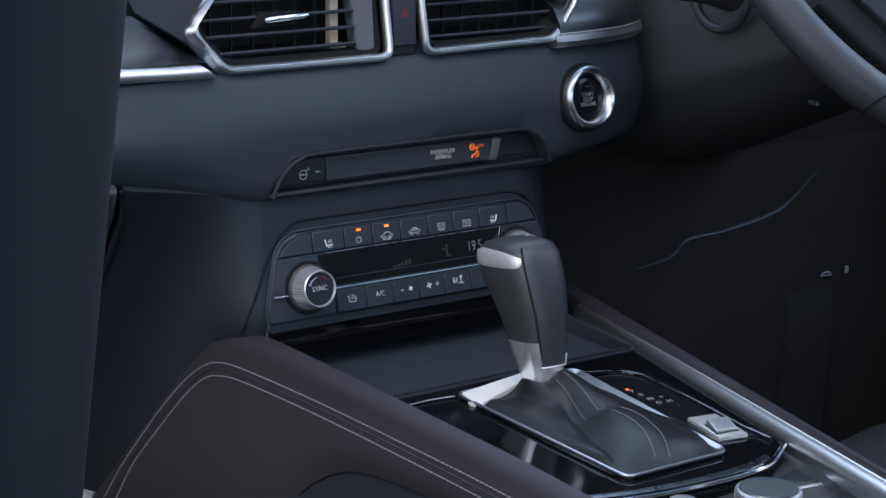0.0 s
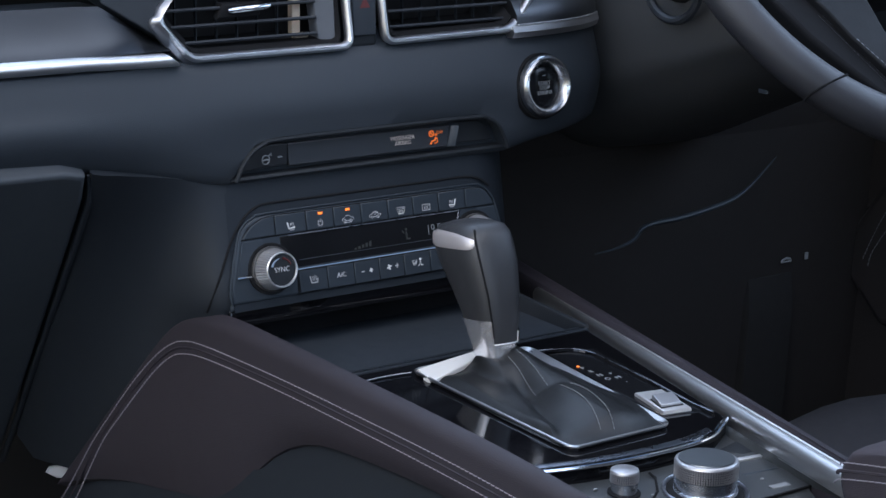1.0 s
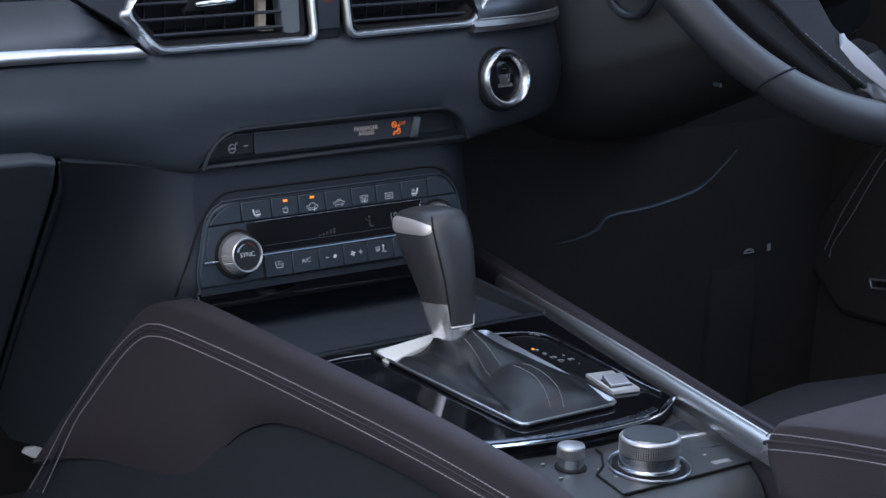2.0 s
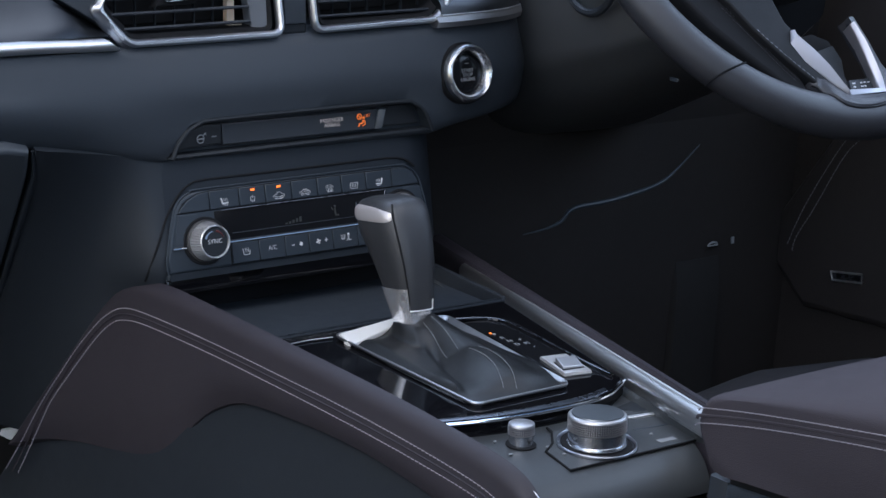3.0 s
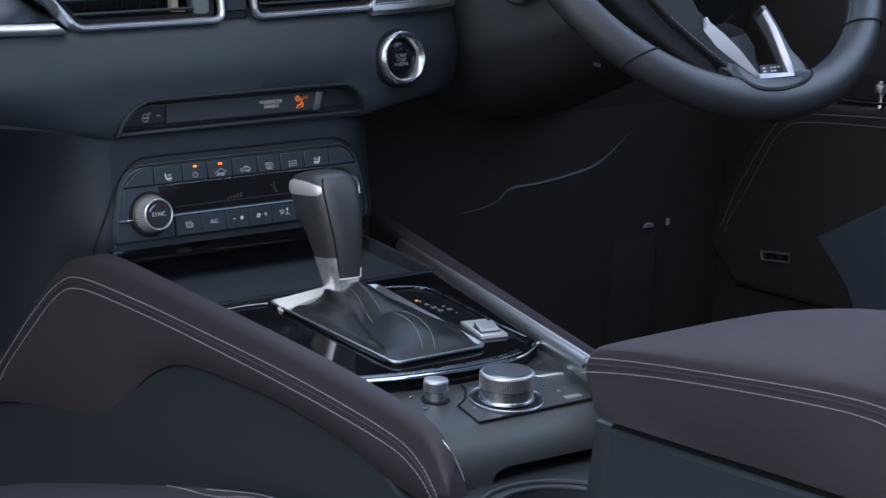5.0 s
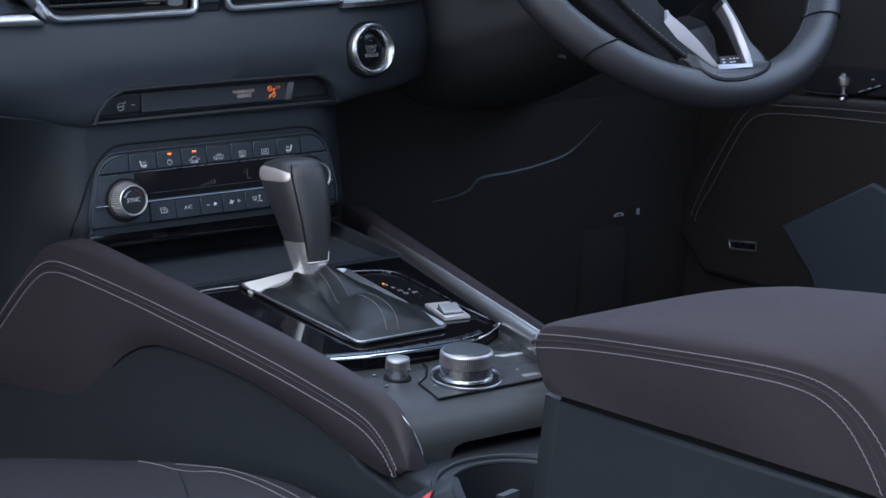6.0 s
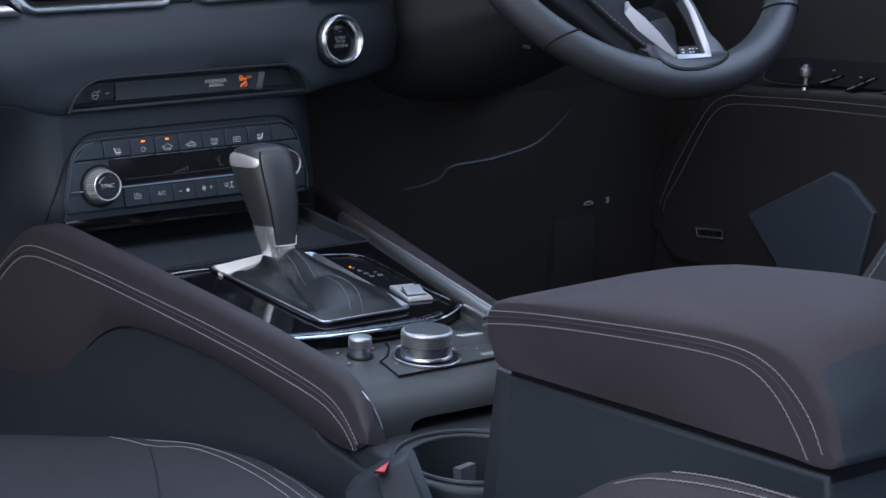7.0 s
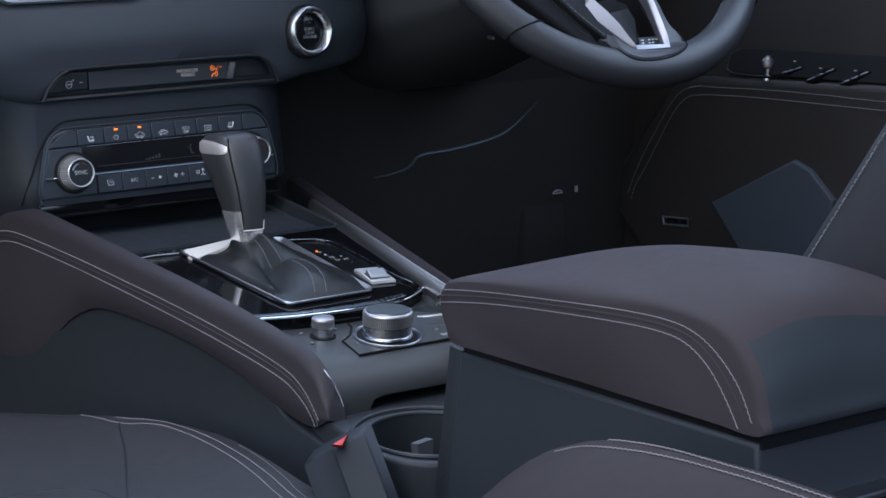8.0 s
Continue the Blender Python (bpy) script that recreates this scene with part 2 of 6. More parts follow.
def cut(ob, bm):
    """Takes the solid bm out of the mesh of ob."""
    bmesh.ops.recalc_face_normals(bm, faces=bm.faces)
    me = bpy.data.meshes.new("cutter")
    bm.to_mesh(me)
    bm.free()
    c = new("cutter", me)
    c.parent, c.matrix_parent_inverse = None, Matrix.Identity(4)
    mod = ob.modifiers.new("cut", "BOOLEAN")
    mod.operation, mod.object, mod.solver = "DIFFERENCE", c, "EXACT"
    bpy.context.view_layer.update()
    done = bpy.data.meshes.new_from_object(ob.evaluated_get(bpy.context.evaluated_depsgraph_get()))
    ob.modifiers.clear()
    keep = ob.data.materials[0]
    ob.data = done
    ob.data.materials.clear()
    ob.data.materials.append(keep)
    fresh = bmesh.new()
    fresh.from_mesh(done)
    for e in fresh.edges:
        e.smooth = not (len(e.link_faces) == 2 and e.calc_face_angle(0) > radians(38))
    for f in fresh.faces:
        f.smooth = True
    fresh.to_mesh(done)
    fresh.free()
    bpy.data.objects.remove(c)
    return ob


def lettering(text, size, origin, right, up, lift=0.0003, align="CENTER", squeeze=1.0, bm=None):
    """Flat raised letters as a bmesh."""
    data = bpy.data.curves.new("letters", "FONT")
    data.body, data.size, data.align_x, data.align_y, data.extrude = text, size, align, "CENTER", 0.0001
    data.space_line = 0.85
    data.offset = -0.013 * size
    data.resolution_u = 3
    ob = new("letters", data)
    bpy.context.view_layer.update()
    me = bpy.data.meshes.new_from_object(ob.evaluated_get(bpy.context.evaluated_depsgraph_get()))
    bpy.data.objects.remove(ob)
    x, y = Vector(right).normalized(), Vector(up).normalized()
    z = x.cross(y)
    own = bmesh.new()
    own.from_mesh(me)
    bpy.data.meshes.remove(me)
    for v in own.verts:
        c = v.co.copy()
        v.co = Vector(origin) + x * c.x * squeeze + y * c.y + z * (c.z + lift)
    return join(bm, own) if bm else own


def smooth_step(a, b, x):
    k = min(1, max(0, (x - a) / (b - a)))
    return k * k * (3 - 2 * k)


def between(table, x):
    """Value of a short table of (x, value) at x."""
    for (a, u), (b, v) in zip(table, table[1:]):
        if x <= b:
            return u + (v - u) * max(0, (x - a) / (b - a))
    return table[-1][1]


# ---- the car's shell ----
single("ground", box((-400, -400, -0.47), (400, 400, -0.45), 0), CONCRETE, "grey concrete ground outside the car", "ground", "structure")
single("floor", box((-0.75, -2.2, -0.03), (0.75, 0.75, 0.0), 0), CARPET, "black carpeted car floor", "floor", "structure")
single("ceiling", prism([(-0.60, -0.25, 1.20), (0.60, -0.25, 1.20), (0.62, -1.9, 1.22), (-0.62, -1.9, 1.22)], (0, 0, 0.04)), ROOF, "pale grey fabric headlining", "ceiling", "structure")
single("wall_front", box((-0.75, 0.62, 0.0), (0.75, 0.66, 0.72), 0), DARK, "black firewall behind the dashboard", "wall", "structure")
single("wall_rear", box((-0.75, -2.2, 0.0), (0.75, -2.15, 0.72), 0), DARK, "dark rear bulkhead", "wall", "structure")
single("pillar_trim", prism(spline([(-0.7135, -0.862, 0.3), (-0.7225, -0.845, 0.3), (-0.8145, -0.83, 0.3), (-0.8445, -0.90, 0.3), (-0.7745, -0.93, 0.3), (-0.7345, -0.895, 0.3)], 4, True), (0.114, 0, 0.9)), PILLAR, "dark plastic pillar trim beside the door opening", "pillar", "structure")


def side_wall():
    ob = single("wall_right", prism([(0.72, 0.62, 0.0), (0.72, 0.62, 0.55), (0.72, -2.15, 0.60), (0.72, -2.15, 0.0)], (0.04, 0, 0)), DARK, "black lower body side", "wall", "structure")
    for a, b in (((0.73, 0.62, 0.55), (0.62, -0.25, 1.2)), ((0.73, -0.75, 0.6), (0.63, -0.80, 1.2)), ((0.73, -1.7, 0.6), (0.62, -1.9, 1.2)), ((-0.73, 0.62, 0.55), (-0.62, -0.25, 1.2))):
        single("pillar", tube([a, Vector(a).lerp(Vector(b), 0.5) + Vector((0.01 if a[0] > 0 else -0.01, 0, 0)), b], 0.04, 8), ROOF, "grey fabric covered roof pillar", "pillar", "structure")


side_wall()
single("wall_left", prism([(-0.73, 0.62, -0.05), (-0.73, 0.62, 0.12), (-0.73, -0.80, 0.12), (-0.73, -0.80, -0.05)], (-0.06, 0, 0), 0.01), DARK, "dark door sill of the open passenger door", "wall", "structure")


# ---- dashboard ----
BEAM_LOW = [(-0.72, 0.500), (-0.25, 0.491), (-0.20, 0.482), (-0.158, 0.474), (-0.130, 0.4685), (0.118, 0.4672), (0.126, 0.4685), (0.15, 0.4735), (0.24, 0.482)]
BEAM_BACK = [(-0.72, 0.030), (-0.45, 0.008), (-0.25, 0.0), (0.12, 0.0), (0.15, 0.0015), (0.175, 0.0050), (0.20, 0.0120), (0.222, 0.023), (0.240, 0.037), (0.254, 0.060), (0.263, 0.10), (0.268, 0.16)]


def beam_y(x):
    return between(BEAM_BACK, x)


def hv(u, v, n=0.0):
    """A place on the face of the climate panel: across, up its slope, off it."""
    return Vector((u, 0.165 * v - 0.986 * n, 0.44 + 0.986 * v + 0.165 * n))


KNEE_EDGE = [(0.20, -0.192), (0.2768, -0.2005), (0.3447, -0.2082), (0.3983, -0.2142), (0.4482, -0.2198), (0.4667, -0.2227), (0.4864, -0.2284)]
dashboard = thing("dashboard", "black soft-touch dashboard with silver trim strips", "dashboard", (0, 0.3, 0.3))


def build_dashboard():
    rings = []
    for i in range(81):
        x = -0.72 + 0.988 * i / 80
        y, low = beam_y(x), between(BEAM_LOW, x)
        h = 0.557 - low
        w = smooth_step(-0.135, -0.200, x)
        m = smooth_step(-0.165, -0.105, x) * smooth_step(0.160, 0.110, x)
        prof = [(0.12, 0.566), (0.035, 0.562), (0.016, 0.559), (0.010 - 0.004 * w, 0.555), (0.0068 - 0.003 * w, 0.547), (0.0028 - 0.0018 * w, 0.538), (-0.0008 - 0.001 * w, 0.527), (-0.0036, low + 0.50 * h), (-0.0036 + 0.0042 * m, low + 0.36 * h), (-0.0016 + 0.002 * w, low + 0.22 * h), (0.0012 + 0.005 * w, low + 0.09 * h), (0.0036 + 0.007 * w, low + 0.02 * h), (0.0065 + 0.007 * w, low), (0.03, low - 0.001), (0.12, low)]
        rings.append([Vector((x, y + a, b)) for a, b in prof])
    beam = part("beam", loft(rings), SOFT, dashboard, "charcoal soft-touch padded dash face")
    slot = [(-0.1228, 0.4706), (-0.115, 0.4845), (-0.104, 0.4962), (-0.0867, 0.4998), (0.0, 0.4999), (0.090, 0.4998), (0.103, 0.4965), (0.112, 0.487), (0.1188, 0.4718)]
    cut(beam, prism([(x, -0.03, z) for x, z in slot], (0, 0.042, 0)))
    # lower left knee panel, glovebox lid and the stack below the beam
    rows = []
    for i in range(21):
        s = i / 20
        ring = []
        for j in range(19):
            t = j / 18
            top = between(BEAM_LOW, -0.229 + 0.100 * s) + 0.0005
            z = top + (0.2215 - top) * t
            x = (between(KNEE_EDGE, z) + 0.001) * (1 - s) + between([(0.20, -0.100), (0.38, -0.1265), (0.468, -0.1165)], z) * s
            k = 0.10 + 0.80 * max(0.0, min(1.0, (-0.128 - x) / 0.084))
            y = 0.001 + k * (0.487 - z) + 0.004 * (max(0, 0.06 - s) / 0.06) ** 2 
            y += (0.1674 * (z - 0.44) + 0.0017 - y) * smooth_step(0.55, 0.95, s) * smooth_step(0.352, 0.388, z)
            ring.append(Vector((x, y, z)))
        rows.append(ring + [p + Vector((0, 0.03, 0.01)) for p in reversed(ring)])
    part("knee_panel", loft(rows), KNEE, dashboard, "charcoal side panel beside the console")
    lid = [(x - 0.0045, z) for z, x in reversed(KNEE_EDGE)] + [(-0.68, 0.20), (-0.70, 0.498), (-0.25, 0.4905)]
    part("glovebox_lid", prism([(x, 0.0015 + 0.90 * (0.487 - z), z) for x, z in lid], (0, 0.03, 0.02), 0.004, 3), LID, dashboard, "charcoal glovebox lid")
    roll = spline([(x, 0.0025 + 0.90 * (0.487 - z) + 0.006 * smooth_step(0.470, 0.488, z), z) for z, x in KNEE_EDGE], 5)
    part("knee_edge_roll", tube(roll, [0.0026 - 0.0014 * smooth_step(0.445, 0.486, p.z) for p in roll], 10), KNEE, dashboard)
    groove = spline([(-0.0911, 0.0034, 0.4518), (-0.1031, 0.0031, 0.4499), (-0.1142, 0.0018, 0.4423), (-0.1247, -0.0005, 0.4284), (-0.1339, -0.0028, 0.4078), (-0.1402, 0.0005, 0.3882), (-0.1411, 0.0062, 0.3780)][::-1] + [hv(u, 0.0122, -0.0014) for u in (-0.06, 0.0, 0.05, 0.080)] + [hv(0.094, 0.0095, -0.0010), hv(0.103, 0.003, -0.0010)], 6)
    part("panel_gap", tube(groove, 0.0009, 8), DUCT, dashboard)
    rows = []
    for i in range(49):
        x = -0.1265 + 0.2775 * i / 48
        back = 0.075 * (1 - math.sqrt(max(0.0, 1 - (max(0.0, x - 0.088) / 0.063) ** 2)))
        face = [hv(x, v, -0.0016) + Vector((0, back, 0)) for v in (0.046 if x > 0.119 else 0.0295, 0.027, 0.012, 0.0, -0.02, -0.045, -0.062)]
        rows.append(face + [p + Vector((0, 0.12, 0)) for p in reversed(face)])
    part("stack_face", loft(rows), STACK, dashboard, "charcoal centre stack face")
    # silver strip and grained panel on the passenger side
    strip = []
    for i in range(25):
        x = -0.72 + (0.72 - 0.158) * i / 24
        y = beam_y(x)
        top = 0.5685 - 0.002 * smooth_step(-0.24, -0.16, x)
        round_face = [(0.0075 - 0.0095 * math.cos(radians(c)), 0.5625 + 0.0056 * math.sin(radians(c))) for c in range(-62, 91, 12)]
        slant = 0.0148 * max(0, (i - 18) / 6)
        strip.append([Vector((x - slant * (b - 0.5570) / 0.0111, y + 0.0012 + a, b - 0.5688 + top)) for a, b in round_face + [(0.02, 0.5681), (0.02, 0.5575)]])
    part("silver_strip", loft(strip), SATIN, dashboard, "satin silver trim strip")
    rows = []
    for i in range(25):
        x = -0.72 + (0.72 - 0.166) * i / 24
        y = beam_y(x)
        top = between([(-0.72, 0.600), (-0.2135, 0.5984), (-0.190, 0.5836), (-0.1655, 0.5695)], x)
        prof = [(0.004 + 0.016 * (k / 6) ** 0.7, 0.5665 + (top - 0.5665) * k / 6) for k in range(7)]
        rows.append([Vector((x, y + a, b)) for a, b in prof + [(0.05, top), (0.05, 0.5665)]])
    part("grained_panel", loft(rows), DECOR, dashboard, "dark grained decor panel")
    cheek = [(-0.1608, 0.010, 0.5673), (-0.1705, 0.011, 0.5800), (-0.1735, 0.012, 0.5865), (-0.150, 0.018, 0.6200), (-0.130, 0.022, 0.6500), (-0.230, 0.036, 0.6500), (-0.2087, 0.0225, 0.5990), (-0.188, 0.0165, 0.5855)]
    part("vent_cheek", prism(cheek, (0, 0.02, 0), 0.0010), SIDE, dashboard)
    # driver's side: silver strip with a dark glossy panel above
    rows = [[Vector((x, beam_y(x) + a, b)) for a, b in ((0.003, 0.5545), (0.001, 0.559), (0.003, 0.5635), (0.02, 0.564), (0.02, 0.554))] for x in (0.125, 0.15, 0.17, 0.19, 0.205, 0.218, 0.228, 0.238)]
    part("silver_strip", loft(rows), STRIP, dashboard, "satin silver trim strip")
    rows = [[Vector((x, beam_y(x) + a, b)) for a, b in ((0.004, 0.5645), (0.005, 0.572), (0.014, 0.583), (0.03, 0.590), (0.05, 0.590), (0.05, 0.5645))] for x in (0.13, 0.16, 0.18, 0.20, 0.214, 0.226, 0.236)]
    part("strip_line", tube([(x, beam_y(x) + 0.0030, 0.5645) for x in (0.13, 0.16, 0.18, 0.20, 0.214, 0.226, 0.236)], 0.0007, 6), SATIN, dashboard, "fine bright line")
    part("gloss_panel", loft(rows), DECOR_GLOSS, dashboard, "dark glossy decor panel")
    # upper dash behind the vents
    part("top_pad", prism([(-0.72, 0.07, 0.60), (0.25, 0.07, 0.60), (0.25, 0.07, 0.652), (-0.72, 0.07, 0.652)], (0, 0.5, 0.02), 0.01, 3), SOFT, dashboard, "charcoal dash top pad")
    part("vent_surround", prism([(-0.19, 0.060, 0.5575), (0.16, 0.060, 0.5575), (0.185, 0.064, 0.652), (-0.16, 0.064, 0.652)], (0, 0.005, 0), 0.001), DUCT, dashboard)
    part("driver_dash", prism([(0.20, 0.16, 0.36), (0.72, 0.16, 0.36), (0.72, 0.10, 0.66), (0.20, 0.10, 0.66)], (0, 0.3, 0), 0.02, 3), FOOTWELL, dashboard, "black driver side dash face")


build_dashboard()
# free tube paints the knee edge's highlight; its taper gives the fade
part("knee_glint", tube(spline([(0.2955, 0.100, 0.3412), (0.320, 0.100, 0.343), (0.3405, 0.100, 0.3482), (0.3547, 0.100, 0.359), (0.395, 0.100, 0.3613), (0.4296, 0.100, 0.3653), (0.4603, 0.100, 0.3713), (0.4821, 0.100, 0.3822), (0.5126, 0.100, 0.4052)], 8), [0.0005 + 0.0020 * math.sin(math.pi * (k / 64) ** 1.1) for k in range(65)], 8), BUTTON, dashboard)


# ---- air vents ----
def vent(outline, clip, divider):
    """outline: corners (x, z) of the frame, anticlockwise from the lower left."""
    v = thing("air_vent", "chrome framed dashboard air vent with black slats", "air vent", (outline[0][0], 0.02, 0.56), "air vents in the dash")
    yy = lambda z: 0.008 + (z - 0.556) * 0.16
    loop = []
    n = len(outline)
    for i in range(n):
        a, b, c = (Vector((*outline[j % n], 0)) for j in (i - 1, i, i + 1))
        r = 0.008
        p, q = b + (a - b).normalized() * r, b + (c - b).normalized() * r
        for k in range(6):
            t = k / 5
            m = p * (1 - t) ** 2 + b * 2 * t * (1 - t) + q * t * t
            loop.append(Vector((m.x, yy(m.y), m.y)))
    part("frame", tube(loop, 0.0030, 10, True, flat=1.5, up=(0, -1, 0.1)), VENT_FRAME, v, "satin chrome frame")
    cen = sum(loop, Vector()) / len(loop)
    inner = [cen + (p - cen) * 0.93 for p in loop]
    rings = [[p + Vector((0, 0.002, 0)) for p in inner], [cen + (p - cen) * 0.90 + Vector((0, 0.012, 0)) for p in inner], [cen + (p - cen) * 0.86 + Vector((0, 0.045, 0)) for p in inner]]
    part("duct", loft(rings, True, False), DUCT, v)
    part("back", prism([cen + (p - cen) * 0.85 + Vector((0, 0.046, 0)) for p in inner], (0, 0.004, 0)), DUCT, v)

    def span(z):
        xs = []
        for a, b in zip(inner, inner[1:] + inner[:1]):
            if (a.z - z) * (b.z - z) < 0:
                xs.append(a.x + (b.x - a.x) * (z - a.z) / (b.z - a.z))
        return (min(xs), max(xs)) if len(xs) > 1 else None
    z = 0.5685
    while z < 0.632:
        s = span(z)
        if s:
            lo, hi = s[0] + 0.003, (min(s[1] - 0.003, divider) if divider else s[1] - 0.003)
            y = yy(z) + 0.007
            sl = [[Vector((x, y + a, z + b)) for a, b in ((0, -0.0012), (-0.0008, 0), (0, 0.0012), (0.0055, 0.0006), (0.0055, -0.0010))] for x in (lo, (lo + hi) / 2, hi)]
            part("slat", loft(sl), SIDE, v)
        z += 0.0112
    s = span(0.575)
    x = s[0] + 0.008
    while x < s[1] - 0.01:
        part("vane", box((x, 0.030, 0.556), (x + 0.0008, 0.033, 0.64), 0), SIDE, v)
        x += 0.0165
    cx, cz = clip
    part("clip", loft([[Vector((cx + u, yy(cz) + 0.003 - 0.003 * math.cos(a) * k, cz + 0.0028 * k * math.sin(a) + u * 0.05)) for a in [2 * math.pi * i / 10 for i in range(10)]] for u, k in ((-0.017, 0.5), (-0.014, 0.9), (0, 1), (0.014, 0.9), (0.017, 0.5))]), BRIGHT, v, "chrome adjuster tab")
    part("clip_base", prism([(cx - 0.024, yy(cz) + 0.0050, cz - 0.0065), (cx + 0.010, yy(cz) + 0.0050, cz - 0.0060), (cx + 0.014, yy(cz) + 0.0050, cz + 0.003), (cx - 0.020, yy(cz) + 0.0050, cz + 0.0040)], (0, 0.008, 0), 0.002, 3), DUCT, v, "black adjuster slider")
    if divider:
        part("blank", prism([(divider + 0.002, 0.019, 0.5625), (-0.028, 0.014, 0.5612), (-0.0275, 0.022, 0.64), (divider - 0.004, 0.028, 0.64)], (0, 0.01, 0), 0.001), FLAP, v, "grey blanking cheek")
        part("lever", box((-0.0565, 0.028, 0.5665), (-0.0495, 0.034, 0.64), 0.0008), BEIGE, v, "beige inner lever")
        part("lever", box((-0.0565, 0.024, 0.5645), (-0.0450, 0.032, 0.5680), 0.0008), BEIGE, v, "beige inner lever")
    return v


left_vent = vent([(-0.1500, 0.5590), (-0.0195, 0.5585), (-0.0215, 0.640), (-0.135, 0.640), (-0.1735, 0.5865)], (-0.0985, 0.5900), -0.0420)
vent([(0.0115, 0.5595), (0.1270, 0.5610), (0.1500, 0.588), (0.170, 0.640), (0.0080, 0.640)], (0.052, 0.5995), None)

chamfer = []
for p in spline([(-0.1560, 0.6100, 0.0), (-0.1645, 0.5990, 0.0015), (-0.1728, 0.5870, 0.0040), (-0.1690, 0.5810, 0.0050), (-0.1617, 0.5727, 0.0052), (-0.1545, 0.5642, 0.0046), (-0.1490, 0.5592, 0.0036), (-0.1380, 0.5585, 0.0016), (-0.1200, 0.5583, 0.0)], 5):
    out = Vector((-0.92, 0.40)) if p.y > 0.592 else Vector((-0.80, -0.60)).lerp(Vector((-0.15, -0.99)), smooth_step(0.575, 0.559, p.y))
    out = out.lerp(Vector((-1.0, 0.0)), math.exp(-((p.y - 0.588) / 0.004) ** 2)).normalized() * (0.0015 + p.z)
    chamfer.append([Vector((p.x + out.x * k, y, p.y + out.y * k)) for k, y in ((1.0, 0.0160), (1.0, 0.0115), (0.85, 0.0100), (0.0, 0.0068), (0.0, 0.0160))])
part("corner_chamfer", loft(chamfer), RAIL, left_vent, "satin metal corner of the frame")

hazard = thing("hazard_switch", "black hazard light switch with a dim red triangle", "switch", (-0.005, 0.02, 0.6))
part("surround", box((-0.0175, 0.0125, 0.556), (0.0070, 0.034, 0.652), 0.003), FASCIA, hazard)
part("button", prism([(-0.0150, 0.0095, 0.5650), (0.0048, 0.0095, 0.5650), (0.0040, 0.0150, 0.640), (-0.0155, 0.0150, 0.640)], (0, 0.02, 0), 0.002), SOFT, hazard)
part("triangle", prism([(-0.0095, 0.0107, 0.5850), (-0.0005, 0.0107, 0.5850), (-0.005, 0.0113, 0.5935)], (0, 0.003, 0)), DARK_RED, hazard, "dim red warning triangle")

# ---- start button ----
start = thing("start_button", "round black engine start button with a chrome ring", "button", (0.147, 0.0, 0.517))
SN = Vector((0.05, -0.985, 0.15)).normalized()
SC = Vector((0.1510, -0.0018, 0.5165))
part("well", lathe([(0.0256, -0.006), (0.0256, 0.0), (0.0250, 0.0006), (0.0240, 0.0)], SC, SN, 48), DUCT, start)
part("ring", lathe([(0.0242, -0.002), (0.0243, 0.003), (0.0237, 0.0060), (0.0224, 0.0080), (0.0210, 0.0086), (0.0195, 0.0078), (0.0180, 0.0056), (0.0166, 0.0030), (0.0157, 0.0004), (0.0155, -0.001)], SC, SN, 64), RING_METAL, start, "polished chrome ring")
part("cap", lathe([(0.0156, -0.002), (0.0154, 0.0010), (0.0140, 0.0018), (0.006, 0.0020), (0.0, 0.0021)], SC, SN, 48), LCD, start, "gloss black button cap")
SX = Vector((0.99, 0.05, 0.0)).normalized()
SU = SN.cross(SX)
part("lettering", lettering("START\nSTOP\nENGINE", 0.0043, SC + SN * 0.0022 - SU * 0.0016, SX, SU, squeeze=1.0), LETTER, start, "white printed words")
part("lamp", lettering("--", 0.0060, SC + SN * 0.0022 + SU * 0.0085, SX, SU), GREY_PRINT, start)

# ---- indicator strip in the slot ----
strip = thing("indicator_strip", "dark indicator strip with passenger airbag sign", "indicator panel", (0, 0.0, 0.485))
part("backing", box((-0.124, 0.0125, 0.468), (0.121, 0.016, 0.502), 0), DARK, strip)
part("ledge", prism([(-0.1222, 0.0008, 0.4709), (0.1180, 0.0008, 0.4715), (0.1155, 0.002, 0.4738), (-0.1195, 0.002, 0.4732)], (0, 0.012, 0), 0.0005), FASCIA, strip)
rim = spline([(-0.1212, -0.003, 0.4712), (-0.1165, -0.003, 0.4815), (-0.1085, -0.003, 0.4910), (-0.0985, -0.003, 0.4965), (-0.085, -0.003, 0.4985), (0.0, -0.003, 0.4988), (0.085, -0.003, 0.4985), (0.0985, -0.003, 0.4962), (0.1080, -0.003, 0.4900), (0.1135, -0.003, 0.4810), (0.1172, -0.003, 0.4722)], 5)
part("rim", tube(rim, 0.0017, 8), FASCIA, strip)
part("button", prism([(-0.1155, 0.0035, 0.4765), (-0.0755, 0.0035, 0.4785), (-0.0755, 0.0035, 0.4935), (-0.0910, 0.0035, 0.4942), (-0.1035, 0.003, 0.4900)], (0, 0.01, 0), 0.001), DARK_BUTTON, strip, "black heated wheel button")
part("window", prism([(-0.0738, 0.0040, 0.4772), (0.0655, 0.0040, 0.4770), (0.0690, 0.0065, 0.4925), (-0.0735, 0.0065, 0.4930)], (0, 0.006, 0), 0.0006), DISPLAY, strip, "smoked display window")
part("divider", prism([(0.0650, 0.0035, 0.4768), (0.0700, -0.0005, 0.4772), (0.0735, -0.0005, 0.4930), (0.0690, 0.0045, 0.4925)], (0, 0.012, 0), 0.0006), BUTTON, strip, "grey bevelled divider")
